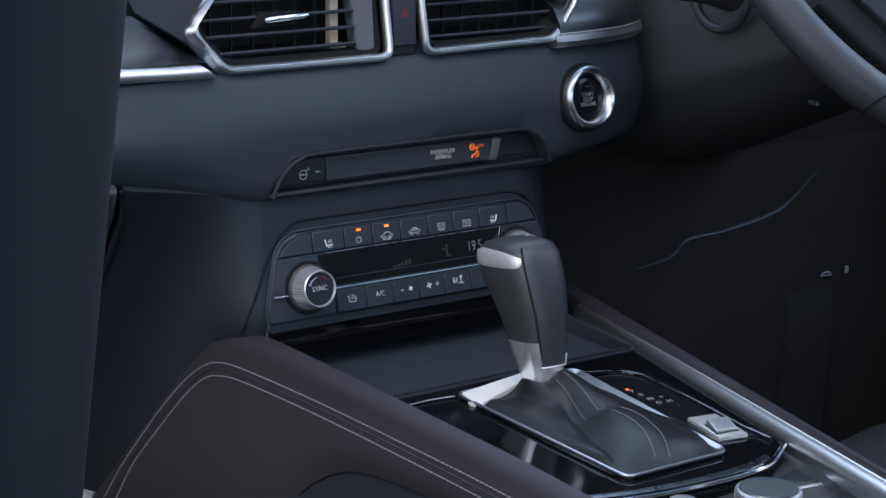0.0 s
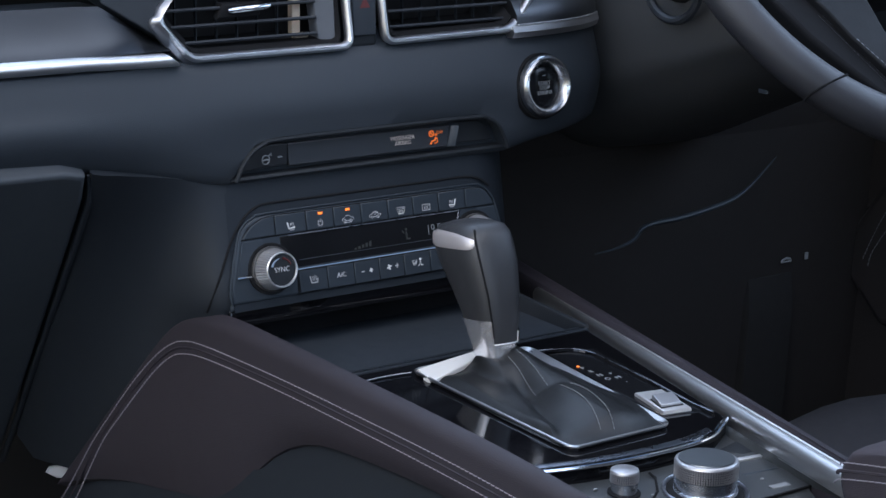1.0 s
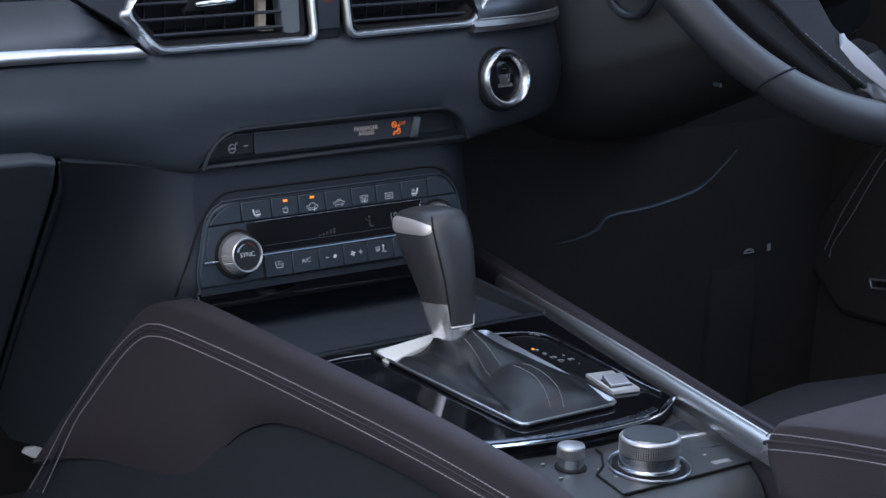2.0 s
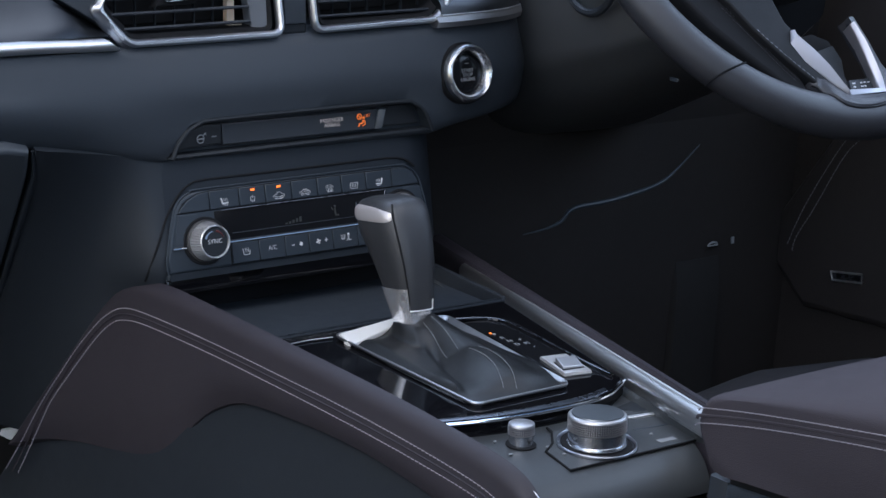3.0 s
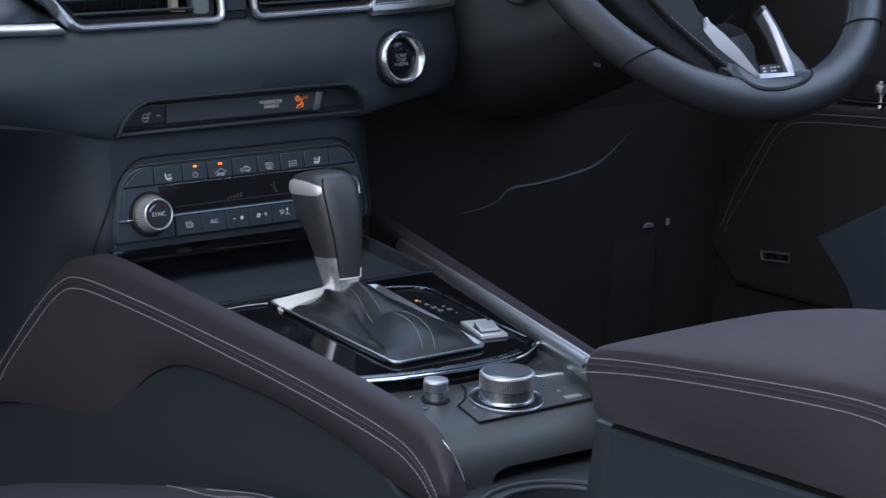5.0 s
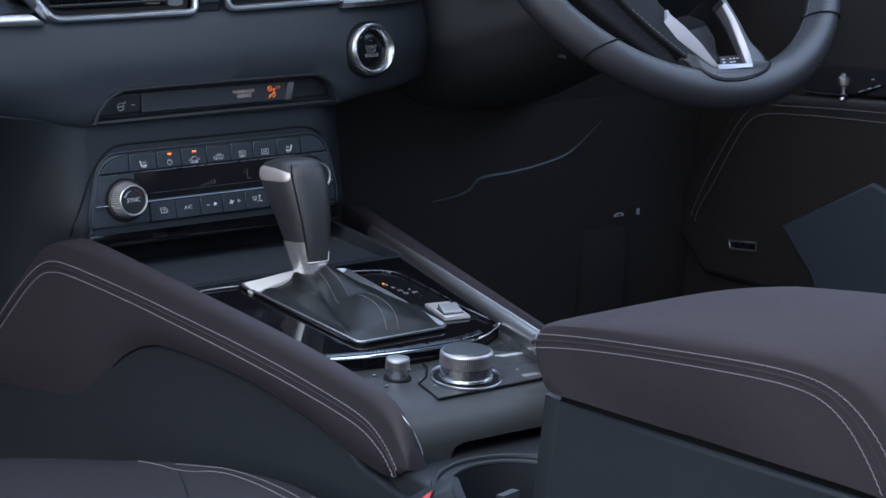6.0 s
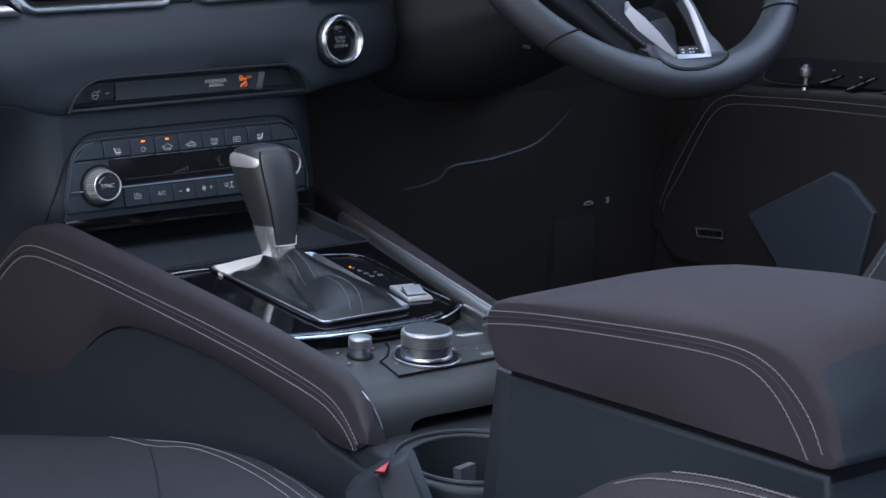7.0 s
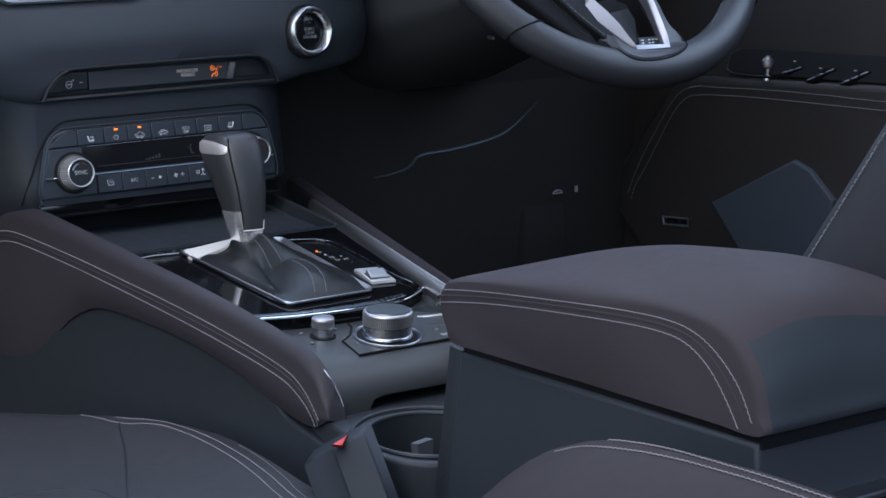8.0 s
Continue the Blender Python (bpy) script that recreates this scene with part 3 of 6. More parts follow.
part("pocket", prism([(0.0720, 0.008, 0.4775), (0.1120, 0.008, 0.4768), (0.1050, 0.010, 0.4900), (0.0975, 0.010, 0.4932), (0.0735, 0.010, 0.4935)], (0, 0.004, 0), 0.001), DARK_BUTTON, strip)
WU = Vector((0, 0.16, 0.987))
part("lettering", lettering("PASSENGER\nAIRBAG", 0.0044, (0.0252, 0.0052, 0.4852), (1, 0, 0), WU, squeeze=0.95), SIGN_PRINT, strip, "white printed words")
sign = lettering("OFF", 0.0034, (0.0590, 0.0055, 0.4880), (1, 0, 0), WU)
AB = lambda x, z: (x, 0.0050 + 0.16 * (z - 0.4848) - 0.0004, z)
tube([AB(0.0512 + 0.0021 * math.cos(radians(k)), 0.4878 + 0.0021 * math.sin(radians(k))) for k in range(0, 360, 30)], 0.0005, 5, True, bm=sign)
tube([AB(0.0496, 0.4893), AB(0.0530, 0.4862)], 0.0005, 5, bm=sign)
lathe([(0.0011, 0), (0.0011, 0.0004)], AB(0.0551, 0.4866), (0, -0.987, 0.16), 10, sign)
tube([AB(0.0550, 0.4850), AB(0.0538, 0.4825), AB(0.0512, 0.4822), AB(0.0500, 0.4800)], 0.0007, 6, bm=sign)
tube([AB(0.0560, 0.4845), AB(0.0563, 0.4812), AB(0.0535, 0.4803)], 0.0005, 6, bm=sign)
part("airbag_sign", sign, AMBER_DIM, strip, "lit amber airbag sign")
wheel_icon = tube([(-0.0950 + 0.0030 * math.cos(a), 0.0010, 0.4840 + 0.0032 * math.sin(a)) for a in [2 * math.pi * i / 16 for i in range(16)]], 0.0004, 6, True)
tube([(-0.0980, 0.0010, 0.4835), (-0.0950, 0.0010, 0.4842), (-0.0922, 0.0010, 0.4838)], 0.0006, 6, bm=wheel_icon)
tube([(-0.0925, 0.0010, 0.4868), (-0.0905, 0.0010, 0.4885), (-0.0905, 0.0010, 0.4865)], 0.0004, 6, bm=wheel_icon)
part("wheel_icon", wheel_icon, GREY_PRINT, strip)
part("lamp", box((-0.0850, 0.0008, 0.4846), (-0.0815, 0.0016, 0.4854), 0), GREY_PRINT, strip)

# ---- climate panel ----
climate = thing("climate_panel", "dark climate control panel with two dials and lit buttons", "climate control", (0, 0, 0.42))
SEP = [-0.0897, -0.0637, -0.0402, -0.0164, 0.0074, 0.0299, 0.0533, 0.0783]
HN = (0, -0.986, 0.165)


def ink(points, r, n=6, closed=False, bm=None):
    """A fine printed stroke."""
    return tube(points, [a * 0.60 for a in r] if isinstance(r, list) else r * 0.60, n, closed, bm)


def build_climate():
    outer = [hv(u, v) for u, v in ((-0.1290, -0.0570), (-0.1298, -0.045), (-0.1215, -0.012), (-0.1150, -0.001), (-0.1060, 0.0040), (-0.095, 0.0055), (0.0, 0.0058), (0.083, 0.0058), (0.0935, 0.0045), (0.1015, -0.0010), (0.1070, -0.012), (0.1130, -0.045), (0.1120, -0.0570))]
    part("bezel", prism(outer, (0, 0.02, 0.0), 0.003, 3), BUTTON, climate, "dark grey trapezoid bezel")
    upper = [hv(u, v, 0.0004) for u, v in ((-0.1180, -0.0118), (-0.1120, -0.0035), (-0.1000, 0.0024), (-0.090, 0.0036), (0.080, 0.0038), (0.0935, 0.0030), (0.1000, -0.0030), (0.1050, -0.0118))]
    part("backing", prism(upper, tuple(-0.003 * Vector(HN)), 0.0002), DUCT, climate)
    lower = [hv(u, v, 0.0004) for u, v in ((-0.0745, -0.0556), (0.0710, -0.0556), (0.0710, -0.0386), (-0.0745, -0.0386))]
    part("backing", prism(lower, tuple(-0.003 * Vector(HN)), 0.0002), DUCT, climate)
    foot = [hv(u, v, -0.002) for u, v in ((-0.1285, -0.0615), (-0.1290, -0.0560), (0.1120, -0.0560), (0.1120, -0.0615))]
    part("foot", prism(foot, (0, 0.03, 0), 0.004, 4), BUTTON, climate)
    under = [hv(u, v, -0.006) for u, v in ((-0.1285, -0.0740), (-0.1290, -0.0605), (0.1160, -0.0605), (0.1170, -0.0740))]
    part("lower_band", prism(under, (0, 0.03, 0), 0.002, 3), GLOSS, climate, "gloss black band under the buttons")
    part("display_lip", tube([hv(-0.0720, -0.0312, 0.0006), hv(0.0690, -0.0312, 0.0006)], 0.00025, 6), BUTTON, climate)
    part("bezel_edge", tube(spline([p + 0.0004 * Vector(HN) for p in outer], 4), 0.0007, 8), BUTTON, climate)
    # upper row
    left = [(SEP[0] - 0.0004, 0.0030), (-0.1000, 0.0018), (-0.1085, -0.0022), (-0.1140, -0.0070), (-0.1172, -0.0110), (SEP[0] - 0.0004, -0.0110)]
    right = [(SEP[7] + 0.0004, -0.0110), (0.1045, -0.0110), (0.1018, -0.0055), (0.0975, 0.0), (0.0925, 0.0024), (SEP[7] + 0.0004, 0.0032)]
    shapes = [left] + [[(a + 0.0004, -0.0110), (b - 0.0004, -0.0110), (b - 0.0004, 0.0030), (a + 0.0004, 0.0030)] for a, b in zip(SEP, SEP[1:])] + [right]
    tops = [part("button", prism([hv(u, v, 0.0016) for u, v in s], tuple(-0.004 * Vector(HN)), 0.0006), BUTTON, climate) for s in shapes]
    # lower row under the silver line
    low = [-0.0735, -0.0495, -0.0262, -0.0042, 0.0180, 0.0418, 0.0700]
    lows = [part("button", prism([hv(u, v, 0.0014) for u, v in ((a + 0.0003, -0.0550), (b - 0.0003, -0.0550), (b - 0.0003, -0.0392), (a + 0.0003, -0.0392))], tuple(-0.004 * Vector(HN)), 0.0005), BUTTON, climate) for a, b in zip(low, low[1:])]
    part("display", prism([hv(u, v, 0.0006) for u, v in ((-0.0850, -0.0362), (0.0700, -0.0362), (0.0730, -0.0127), (-0.0860, -0.0127))], tuple(-0.003 * Vector(HN)), 0.0003), LCD, climate, "black climate display")
    part("display_rim", tube([hv(-0.0795, -0.0125, 0.0010), hv(0.0718, -0.0125, 0.0010), hv(0.0700, -0.0185, 0.0008)], 0.00035, 6), SMOKED, climate)
    part("silver_line", tube([hv(-0.1240, -0.0378, 0.0012), hv(0.1085, -0.0378, 0.0012)], 0.0010, 8), BRIGHT, climate, "thin silver line")
    for a in (-0.1065, 0.1005):
        part("side_pad", prism([hv(a + u, v, 0.0008) for u, v in ((-0.016, -0.0365), (0.010, -0.0365), (0.006, -0.0125), (-0.011, -0.0125))], tuple(-0.004 * Vector(HN)), 0.001), BUTTON, climate)

    # dials
    for cx, cv, word in ((-0.0960, -0.0343, "SYNC"), (0.0850, -0.0325, "")):
        c = hv(cx, cv, 0.0)
        # black ring paints the shadow round the dial's foot
        part("dial_shadow_ring", lathe([(0.0186, -0.002), (0.0186, 0.0014), (0.0180, 0.0018), (0.0158, 0.0016)], c, HN, 48), DUCT, climate)
        dial = part("dial", lathe([(0.0163, 0.0), (0.0163, 0.0035), (0.0152, 0.0045), (0.0152, 0.0)], c, HN, 48), DARK, climate)
        ring = bmesh.new()
        n = 88
        prof = [(0.0152, 0.002), (0.0150, 0.0055), (0.0128, 0.0160), (0.0124, 0.0168), (0.0118, 0.0170), (0.0114, 0.0164), (0.0112, 0.0150)]
        q = Vector((0, 0, 1)).rotation_difference(Vector(HN)).to_matrix()
        rings = []
        for k, (r, h) in enumerate(prof):
            rings.append([c + q @ Vector(((r - (0.0006 if i % 2 and 1 <= k < 3 else 0)) * math.cos(2 * math.pi * i / n), (r - (0.0006 if i % 2 and 1 <= k < 3 else 0)) * math.sin(2 * math.pi * i / n), h)) for i in range(n)])
        loft(rings, True, True, ring)
        part("ring", ring, DIAL_METAL, dial, "knurled chrome ring", False)
        part("rim", tube([c + q @ Vector((0.0121 * math.cos(2 * math.pi * i / 48), 0.0121 * math.sin(2 * math.pi * i / 48), 0.0168)) for i in range(48)], 0.0007, 6, True), SATIN, dial, "bright thin rim")
        part("face", lathe([(0.0113, 0.0120), (0.0113, 0.0158), (0.0108, 0.0162), (0.0, 0.0163)], c, HN, 40), FASCIA, dial, "dark dial face")
        up = Vector((0, 0.165, 0.986))
        top = c + Vector(HN) * 0.0164
        if word:
            part("lettering", lettering(word, 0.0052, top + up * 0.0002, (1, 0, 0), up, squeeze=0.95), PRINT, dial, "white printed word")
            part("lamp", box(top + Vector((-0.002, -0.0004, -0.0070)), top + Vector((0.002, 0.0004, -0.0062)), 0), GREY_PRINT, dial)
        for a0, a1, m in ((100, 160, PRINT_BLUE), (20, 80, DARK_RED)):
            arc = [top + Vector((1, 0, 0)) * 0.0082 * math.cos(radians(a)) + up * 0.0082 * math.sin(radians(a)) for a in range(a0, a1 + 1, 6)]
            part("temperature_arc", tube(arc, [0.0003 + 0.0007 * k / len(arc) for k in range(len(arc))], 6), m, dial)

    # lights and symbols of the upper row
    for b, u in ((tops[2], -0.0517), (tops[3], -0.0282)):
        part("lamp", box(hv(u - 0.0016, -0.0002, 0.0014), hv(u + 0.0016, 0.0010, 0.0022), 0.0002), AMBER, b, "lit amber lamp")
    mids = [(a + b) / 2 for a, b in zip(SEP, SEP[1:])]
    for k, (b, u) in enumerate(zip(tops[1:8], mids)):
        icon = bmesh.new()
        v = -0.0062
        P = lambda x, y: hv(u + x, v + y, 0.0018)
        if k in (0, 6):
            s = 1 if k == 0 else -1
            ink([P(-0.0030 * s, 0.0030), P(-0.0018 * s, -0.0014), P(0.0030 * s, -0.0010)], 0.0010, 6, bm=icon)
            for j in range(3):
                ink([P((-0.0004 + 0.0012 * j) * s, 0.0026), P((-0.0002 + 0.0012 * j) * s, 0.0004)], 0.0003, 5, bm=icon)
            ink([P(-0.0012 * s, -0.0026), P(0.0024 * s, -0.0026)], 0.0004, 5, bm=icon)
        elif k == 1:
            ink([P(0.0021 * math.cos(radians(a)), 0.0021 * math.sin(radians(a)) - 0.0004) for a in range(120, 421, 20)], 0.0003, 5, bm=icon)
            ink([P(0, 0.0024), P(0, 0.0002)], 0.0003, 5, bm=icon)
        elif k in (2, 3):
            ink([P(-0.0048, -0.0014), P(-0.0048, 0.0), P(-0.0024, 0.0006), P(-0.0010, 0.0021), P(0.0016, 0.0021), P(0.0028, 0.0006), P(0.0048, 0.0002), P(0.0048, -0.0014)], 0.0003, 5, bm=icon)
            ink([P(-0.0014, -0.0016), P(0.0014, -0.0016)], 0.0003, 5, bm=icon)
            for x in (-0.0026, 0.0026):
                ink([P(x + 0.0010 * math.cos(radians(a)), -0.0018 + 0.0010 * math.sin(radians(a))) for a in range(0, 360, 36)], 0.0003, 5, True, bm=icon)
            if k == 2:
                ink([P(-0.0034, -0.0030), P(0.0020, -0.0030), P(0.0036, -0.0022)], 0.0003, 5, bm=icon)
                ink([P(0.0012, -0.0038), P(0.0022, -0.0030), P(0.0012, -0.0022)], 0.0003, 5, bm=icon)
            else:
                ink([P(0.0028, 0.0006), P(0.0, 0.0014), P(-0.0010, 0.0004), P(0.0006, -0.0002)], 0.0003, 5, bm=icon)
        elif k == 4:
            ink([P(-0.0036, 0.0012), P(0.0036, 0.0012), P(0.0026, -0.0022), P(-0.0026, -0.0022)], 0.0003, 5, True, bm=icon)
            ink([P(-0.0036, 0.0022), P(0.0, 0.0027), P(0.0036, 0.0022)], 0.0003, 5, bm=icon)
            for x in (-0.0014, 0, 0.0014):
                ink([P(x, 0.0004), P(x, -0.0030)], 0.0003, 5, bm=icon)
        elif k == 5:
            ink([P(-0.0034, 0.0020), P(0.0034, 0.0020), P(0.0034, -0.0024), P(-0.0034, -0.0024)], 0.0004, 5, True, bm=icon)
            for x in (-0.0014, 0, 0.0014):
                ink([P(x, 0.0010), P(x, -0.0014)], 0.0003, 5, bm=icon)
        part("symbol", icon, PRINT, b)
    # symbols of the lower row
    up = (0, 0.165, 0.986)
    mids = [(a + b) / 2 for a, b in zip(low, low[1:])]
    v = -0.0468

    def fan(icon, x, r=0.0022):
        for a in range(0, 360, 90):
            d = Vector((math.cos(radians(a + 20)), math.sin(radians(a + 20))))
            ink([hv(x, v, 0.0016), hv(x + d.x * r * 0.6, v + d.y * r * 0.6, 0.0016), hv(x + d.x * r, v + d.y * r, 0.0016)], [0.0003, 0.0011, 0.0008], 6, bm=icon)
    for k, (b, u) in enumerate(zip(lows, mids)):
        if k == 1:
            icon = lettering("A/C", 0.0050, hv(u, v, 0.0015), (1, 0, 0), up, squeeze=0.95)
        elif k == 2:
            icon = lettering("-", 0.0095, hv(u - 0.0040, v + 0.0006, 0.0015), (1, 0, 0), up, squeeze=1.2)
            fan(icon, u + 0.0034, 0.0016)
        elif k == 3:
            icon = lettering("+", 0.0080, hv(u + 0.0044, v, 0.0015), (1, 0, 0), up)
            fan(icon, u - 0.0026, 0.0022)
        elif k == 0:
            icon = bmesh.new()
            ink([hv(u - 0.0030, v + 0.0026, 0.0016), hv(u - 0.0022, v - 0.0022, 0.0016), hv(u + 0.0030, v - 0.0022, 0.0016), hv(u + 0.0034, v + 0.0010, 0.0016)], 0.0005, 6, bm=icon)
            for j in range(3):
                ink([hv(u - 0.0008 + 0.0013 * j, v + 0.0028, 0.0016), hv(u - 0.0006 + 0.0013 * j, v - 0.0006, 0.0016)], 0.0003, 5, bm=icon)
        else:
            icon = bmesh.new()
            x = u if k == 4 else u + 0.004
            ink([hv(x - 0.0046, v + 0.0020, 0.0016), hv(x - 0.0006, v + 0.0020, 0.0016), hv(x - 0.0012, v - 0.0006, 0.0016), hv(x - 0.0040, v - 0.0006, 0.0016)], 0.0004, 5, True, bm=icon)
            for j in (-0.0034, -0.0018):
                ink([hv(x + j, v + 0.0012, 0.0016), hv(x + j, v - 0.0018, 0.0016)], 0.0003, 5, bm=icon)
            lathe([(0.0010, 0), (0.0010, 0.0004)], hv(x + 0.0026, v + 0.0024, 0.0014), HN, 10, icon)
            ink([hv(x + 0.0024, v + 0.0010, 0.0016), hv(x + 0.0030, v - 0.0022, 0.0016), hv(x + 0.0050, v - 0.0022, 0.0016)], 0.0006, 6, bm=icon)
            ink([hv(x + 0.0004, v - 0.0026, 0.0016), hv(x + 0.0018, v - 0.0014, 0.0016)], 0.0004, 6, bm=icon)
        part("symbol", icon, PRINT, b)
    # digits and faint segments of the display
    part("temperature", lettering("19.5", 0.0110, hv(0.0475, -0.0240, 0.0007), (1, 0, 0), up, squeeze=0.72), LCD_PRINT, climate, "pale temperature digits")
    seg = bmesh.new()
    lathe([(0.0010, 0), (0.0010, 0.0003)], hv(0.0225, -0.0208, 0.0007), HN, 10, seg)
    tube([hv(0.0222, -0.0226, 0.0008), hv(0.0228, -0.0280, 0.0008), hv(0.0255, -0.0280, 0.0008)], 0.0007, 6, bm=seg)
    tube([hv(0.0190, -0.0215, 0.0008), hv(0.0205, -0.0235, 0.0008)], 0.0004, 5, bm=seg)
    part("figure", seg, FAINT, climate)
    for j in range(5):
        part("fan_bar", box(hv(-0.0240 + 0.0032 * j, -0.0300, 0.0005), hv(-0.0220 + 0.0032 * j, -0.0290 + 0.0009 * j, 0.0010), 0), FAINT, climate)


PRINT_BLUE = material("pale_blue_print", (0.20, 0.26, 0.36), 0.6)
LCD_PRINT = material("lcd_digits", (0.22, 0.23, 0.24), 0.6)
FAINT = material("unlit_segments", (0.035, 0.037, 0.036), 0.6)
build_climate()

# ---- centre console ----
console = thing("center_console", "dark centre console with leather knee pads and gloss black gear panel", "console", (0, -0.2, 0))


def gz(y):
    """Height of the gear panel."""
    return 0.3405 + 0.07 * (y + 0.26)


def pad_x(y, z):
    """Outer face of the passenger side pad."""
    return -0.1498 - 0.1779 * (y - 0.0242) + 0.1646 * (z - 0.3542)


PAD = [(0.150, 0.215), (0.1334, 0.2389), (0.0714, 0.3235), (0.052, 0.349), (0.034, 0.3655), (0.012, 0.3750), (-0.015, 0.3770), (-0.060, 0.3730), (-0.148, 0.3635), (-0.253, 0.3515), (-0.330, 0.3400), (-0.370, 0.3315), (-0.391, 0.320), (-0.404, 0.302), (-0.409, 0.288), (-0.385, 0.2770), (-0.346, 0.2835), (-0.296, 0.2985), (-0.229, 0.3100), (-0.159, 0.3135), (-0.120, 0.3125), (-0.098, 0.307), (-0.074, 0.2935), (-0.056, 0.2760), (-0.039, 0.2590), (-0.018, 0.2470), (0.030, 0.240), (0.10, 0.231)]
UPPER = [(0.1480, 0.1950), (0.1335, 0.2191), (0.1258, 0.2333), (0.1122, 0.2585), (0.0924, 0.2877), (0.0748, 0.3121), (0.0553, 0.3344), (0.0400, 0.3470), (0.0252, 0.3533), (-0.0020, 0.3548), (-0.0773, 0.3500), (-0.1523, 0.3430), (-0.2229, 0.3359), (-0.2898, 0.3272), (-0.3536, 0.3159), (-0.3796, 0.3047), (-0.3973, 0.2894), (-0.402, 0.283)]
LOWER = [(0.1310, 0.1960), (0.1188, 0.2222), (0.1140, 0.2330), (0.1006, 0.2614), (0.0849, 0.2836), (0.0693, 0.3042), (0.0533, 0.3241), (0.0378, 0.3385), (0.0234, 0.3444), (-0.0040, 0.3463), (-0.0791, 0.3415), (-0.1520, 0.3345), (-0.2249, 0.3266), (-0.2900, 0.3182), (-0.3520, 0.3078), (-0.3790, 0.2968), (-0.3940, 0.2850), (-0.398, 0.280)]
PAD_OUT = Vector((-0.9719, -0.1729, 0.16))


def build_console():
    # passenger side pad
    crest = spline([(y, z, 0) for y, z in PAD[:15]], 6)
    under = [(p.x, p.y) for p in spline([(y, z, 0) for y, z in PAD[14:] + PAD[:1]], 5)]
    rows = []
    for p in crest:
        y, hi = p.x, p.y
        lo = min(between(under, y), hi - 0.0004)
        h = hi - lo
        r, ri = min(0.011 - 0.0078 * smooth_step(-0.005, 0.035, y), 0.45 * h), min(0.009, 0.40 * h)
        end = max(0.0, min(1.0, (-0.393 - y) / 0.0162))
        e = 0.010 * (1 - math.sqrt(1 - end * end * 0.98))
        x0 = pad_x(y, hi - r) + 0.25 * e
        x1 = x0 + 0.0114 + 0.0071 * smooth_step(-0.28, -0.38, y) - 0.3 * e
        fall = 0.005
        ring = [(pad_x(y, lo + (h - r) * k / 6) + 0.25 * e + min(0.0090, 0.11 * h) * max(0, 1 - k / 2.6) ** 1.7, lo + (h - r) * k / 6) for k in range(6)]
        ring += [(x0 + r * (1 - math.cos(b)), hi - r + r * math.sin(b)) for b in [math.pi / 2 * k / 6 for k in range(7)]]
        ring += [(x1 - ri + ri * math.sin(b), hi - fall - ri + ri * math.cos(b)) for b in [math.pi / 2 * k / 5 for k in range(6)]]
        ring.append((x1, lo - fall))
        rows.append([Vector((u, y, v)) for u, v in ring])
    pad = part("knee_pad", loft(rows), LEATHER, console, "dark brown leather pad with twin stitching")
    for row in (UPPER, LOWER):
        pts = [Vector((pad_x(a.x, a.y), a.x, a.y)) + PAD_OUT * 0.0004 for a in spline([(y, z, 0) for y, z in row], 6)]
        part("stitching", stitches(pts, PAD_OUT, 0.0026, 0.0012, 0.00044), THREAD, pad, "pale double stitching")
    seam = [Vector((pad_x(a.x, a.y), a.x, a.y)) + PAD_OUT * 0.0002 for a in spline([((a[0] + b[0]) / 2, (a[1] + b[1]) / 2, 0) for a, b in zip(UPPER, LOWER)], 6)]
    part("seam", tube(seam, 0.0008, 6), LEATHER, pad)
    # thin tapered metal bead stands in for the highlight on the pad's end
    bead = spline([(-0.0745, -0.3893, 0.3214), (-0.0738, -0.3923, 0.3190), (-0.0726, -0.3952, 0.3156), (-0.0700, -0.3968, 0.3112), (-0.0690, -0.3986, 0.3075), (-0.0678, -0.4006, 0.3034), (-0.0670, -0.4026, 0.2994), (-0.0667, -0.4050, 0.2950)], 3)
    part("pad_edge_glint", tube(bead, [0.0002 + 0.0005 * math.sin(math.pi * (i + 0.5) / len(bead)) for i in range(len(bead))], 6), RAIL, pad, "painted highlight along the pad's edge")
    # lower plastic sides
    for side in (1, -1):
        rows = []
        for k in range(47):
            y = 0.14 - 1.00 * k / 46
            top = between([(-0.86, 0.225), (-0.55, 0.235), (-0.42, 0.258), (-0.395, 0.274), (-0.365, 0.290), (-0.33, 0.306), (-0.10, 0.320), (0.10, 0.320), (0.30, 0.30)], y)
            ring = []
            for n in range(9):
                z = top * (1 - n / 8)
                ring.append(Vector((side * (pad_x(max(y, -0.45), max(z, 0.22)) + 0.014 + 0.010 * max(0, 1 - n / 1.2) ** 2), y, z)))
            rows.append(ring + [Vector((side * (0.03 - abs(p.x)), p.y, p.z)) for p in reversed(ring)])
        part("side_panel", loft(rows), SIDE, console, "dark plastic console side")
    rows = []
    for k in range(21):
        y = 0.02 - 0.30 * k / 20
        rows.append([Vector((pad_x(y, 0.34) + a, y, b)) for a, b in ((0.012, 0.335), (0.0165, 0.340), (0.020, gz(y) - 0.010), (0.012, gz(y) - 0.012))])
    part("inner_wall", loft(rows), HARD, console)
    # driver side: leather edge, metal strip and the wall down to the panel
    band, strip_rows, wall = [], [], []
    for k in range(33):
        y = 0.11 - 0.535 * k / 32
        xs, zs = 0.1225 + 0.243 * (y + 0.185), 0.345
        xo = 0.1300 + 0.262 * (y + 0.194)
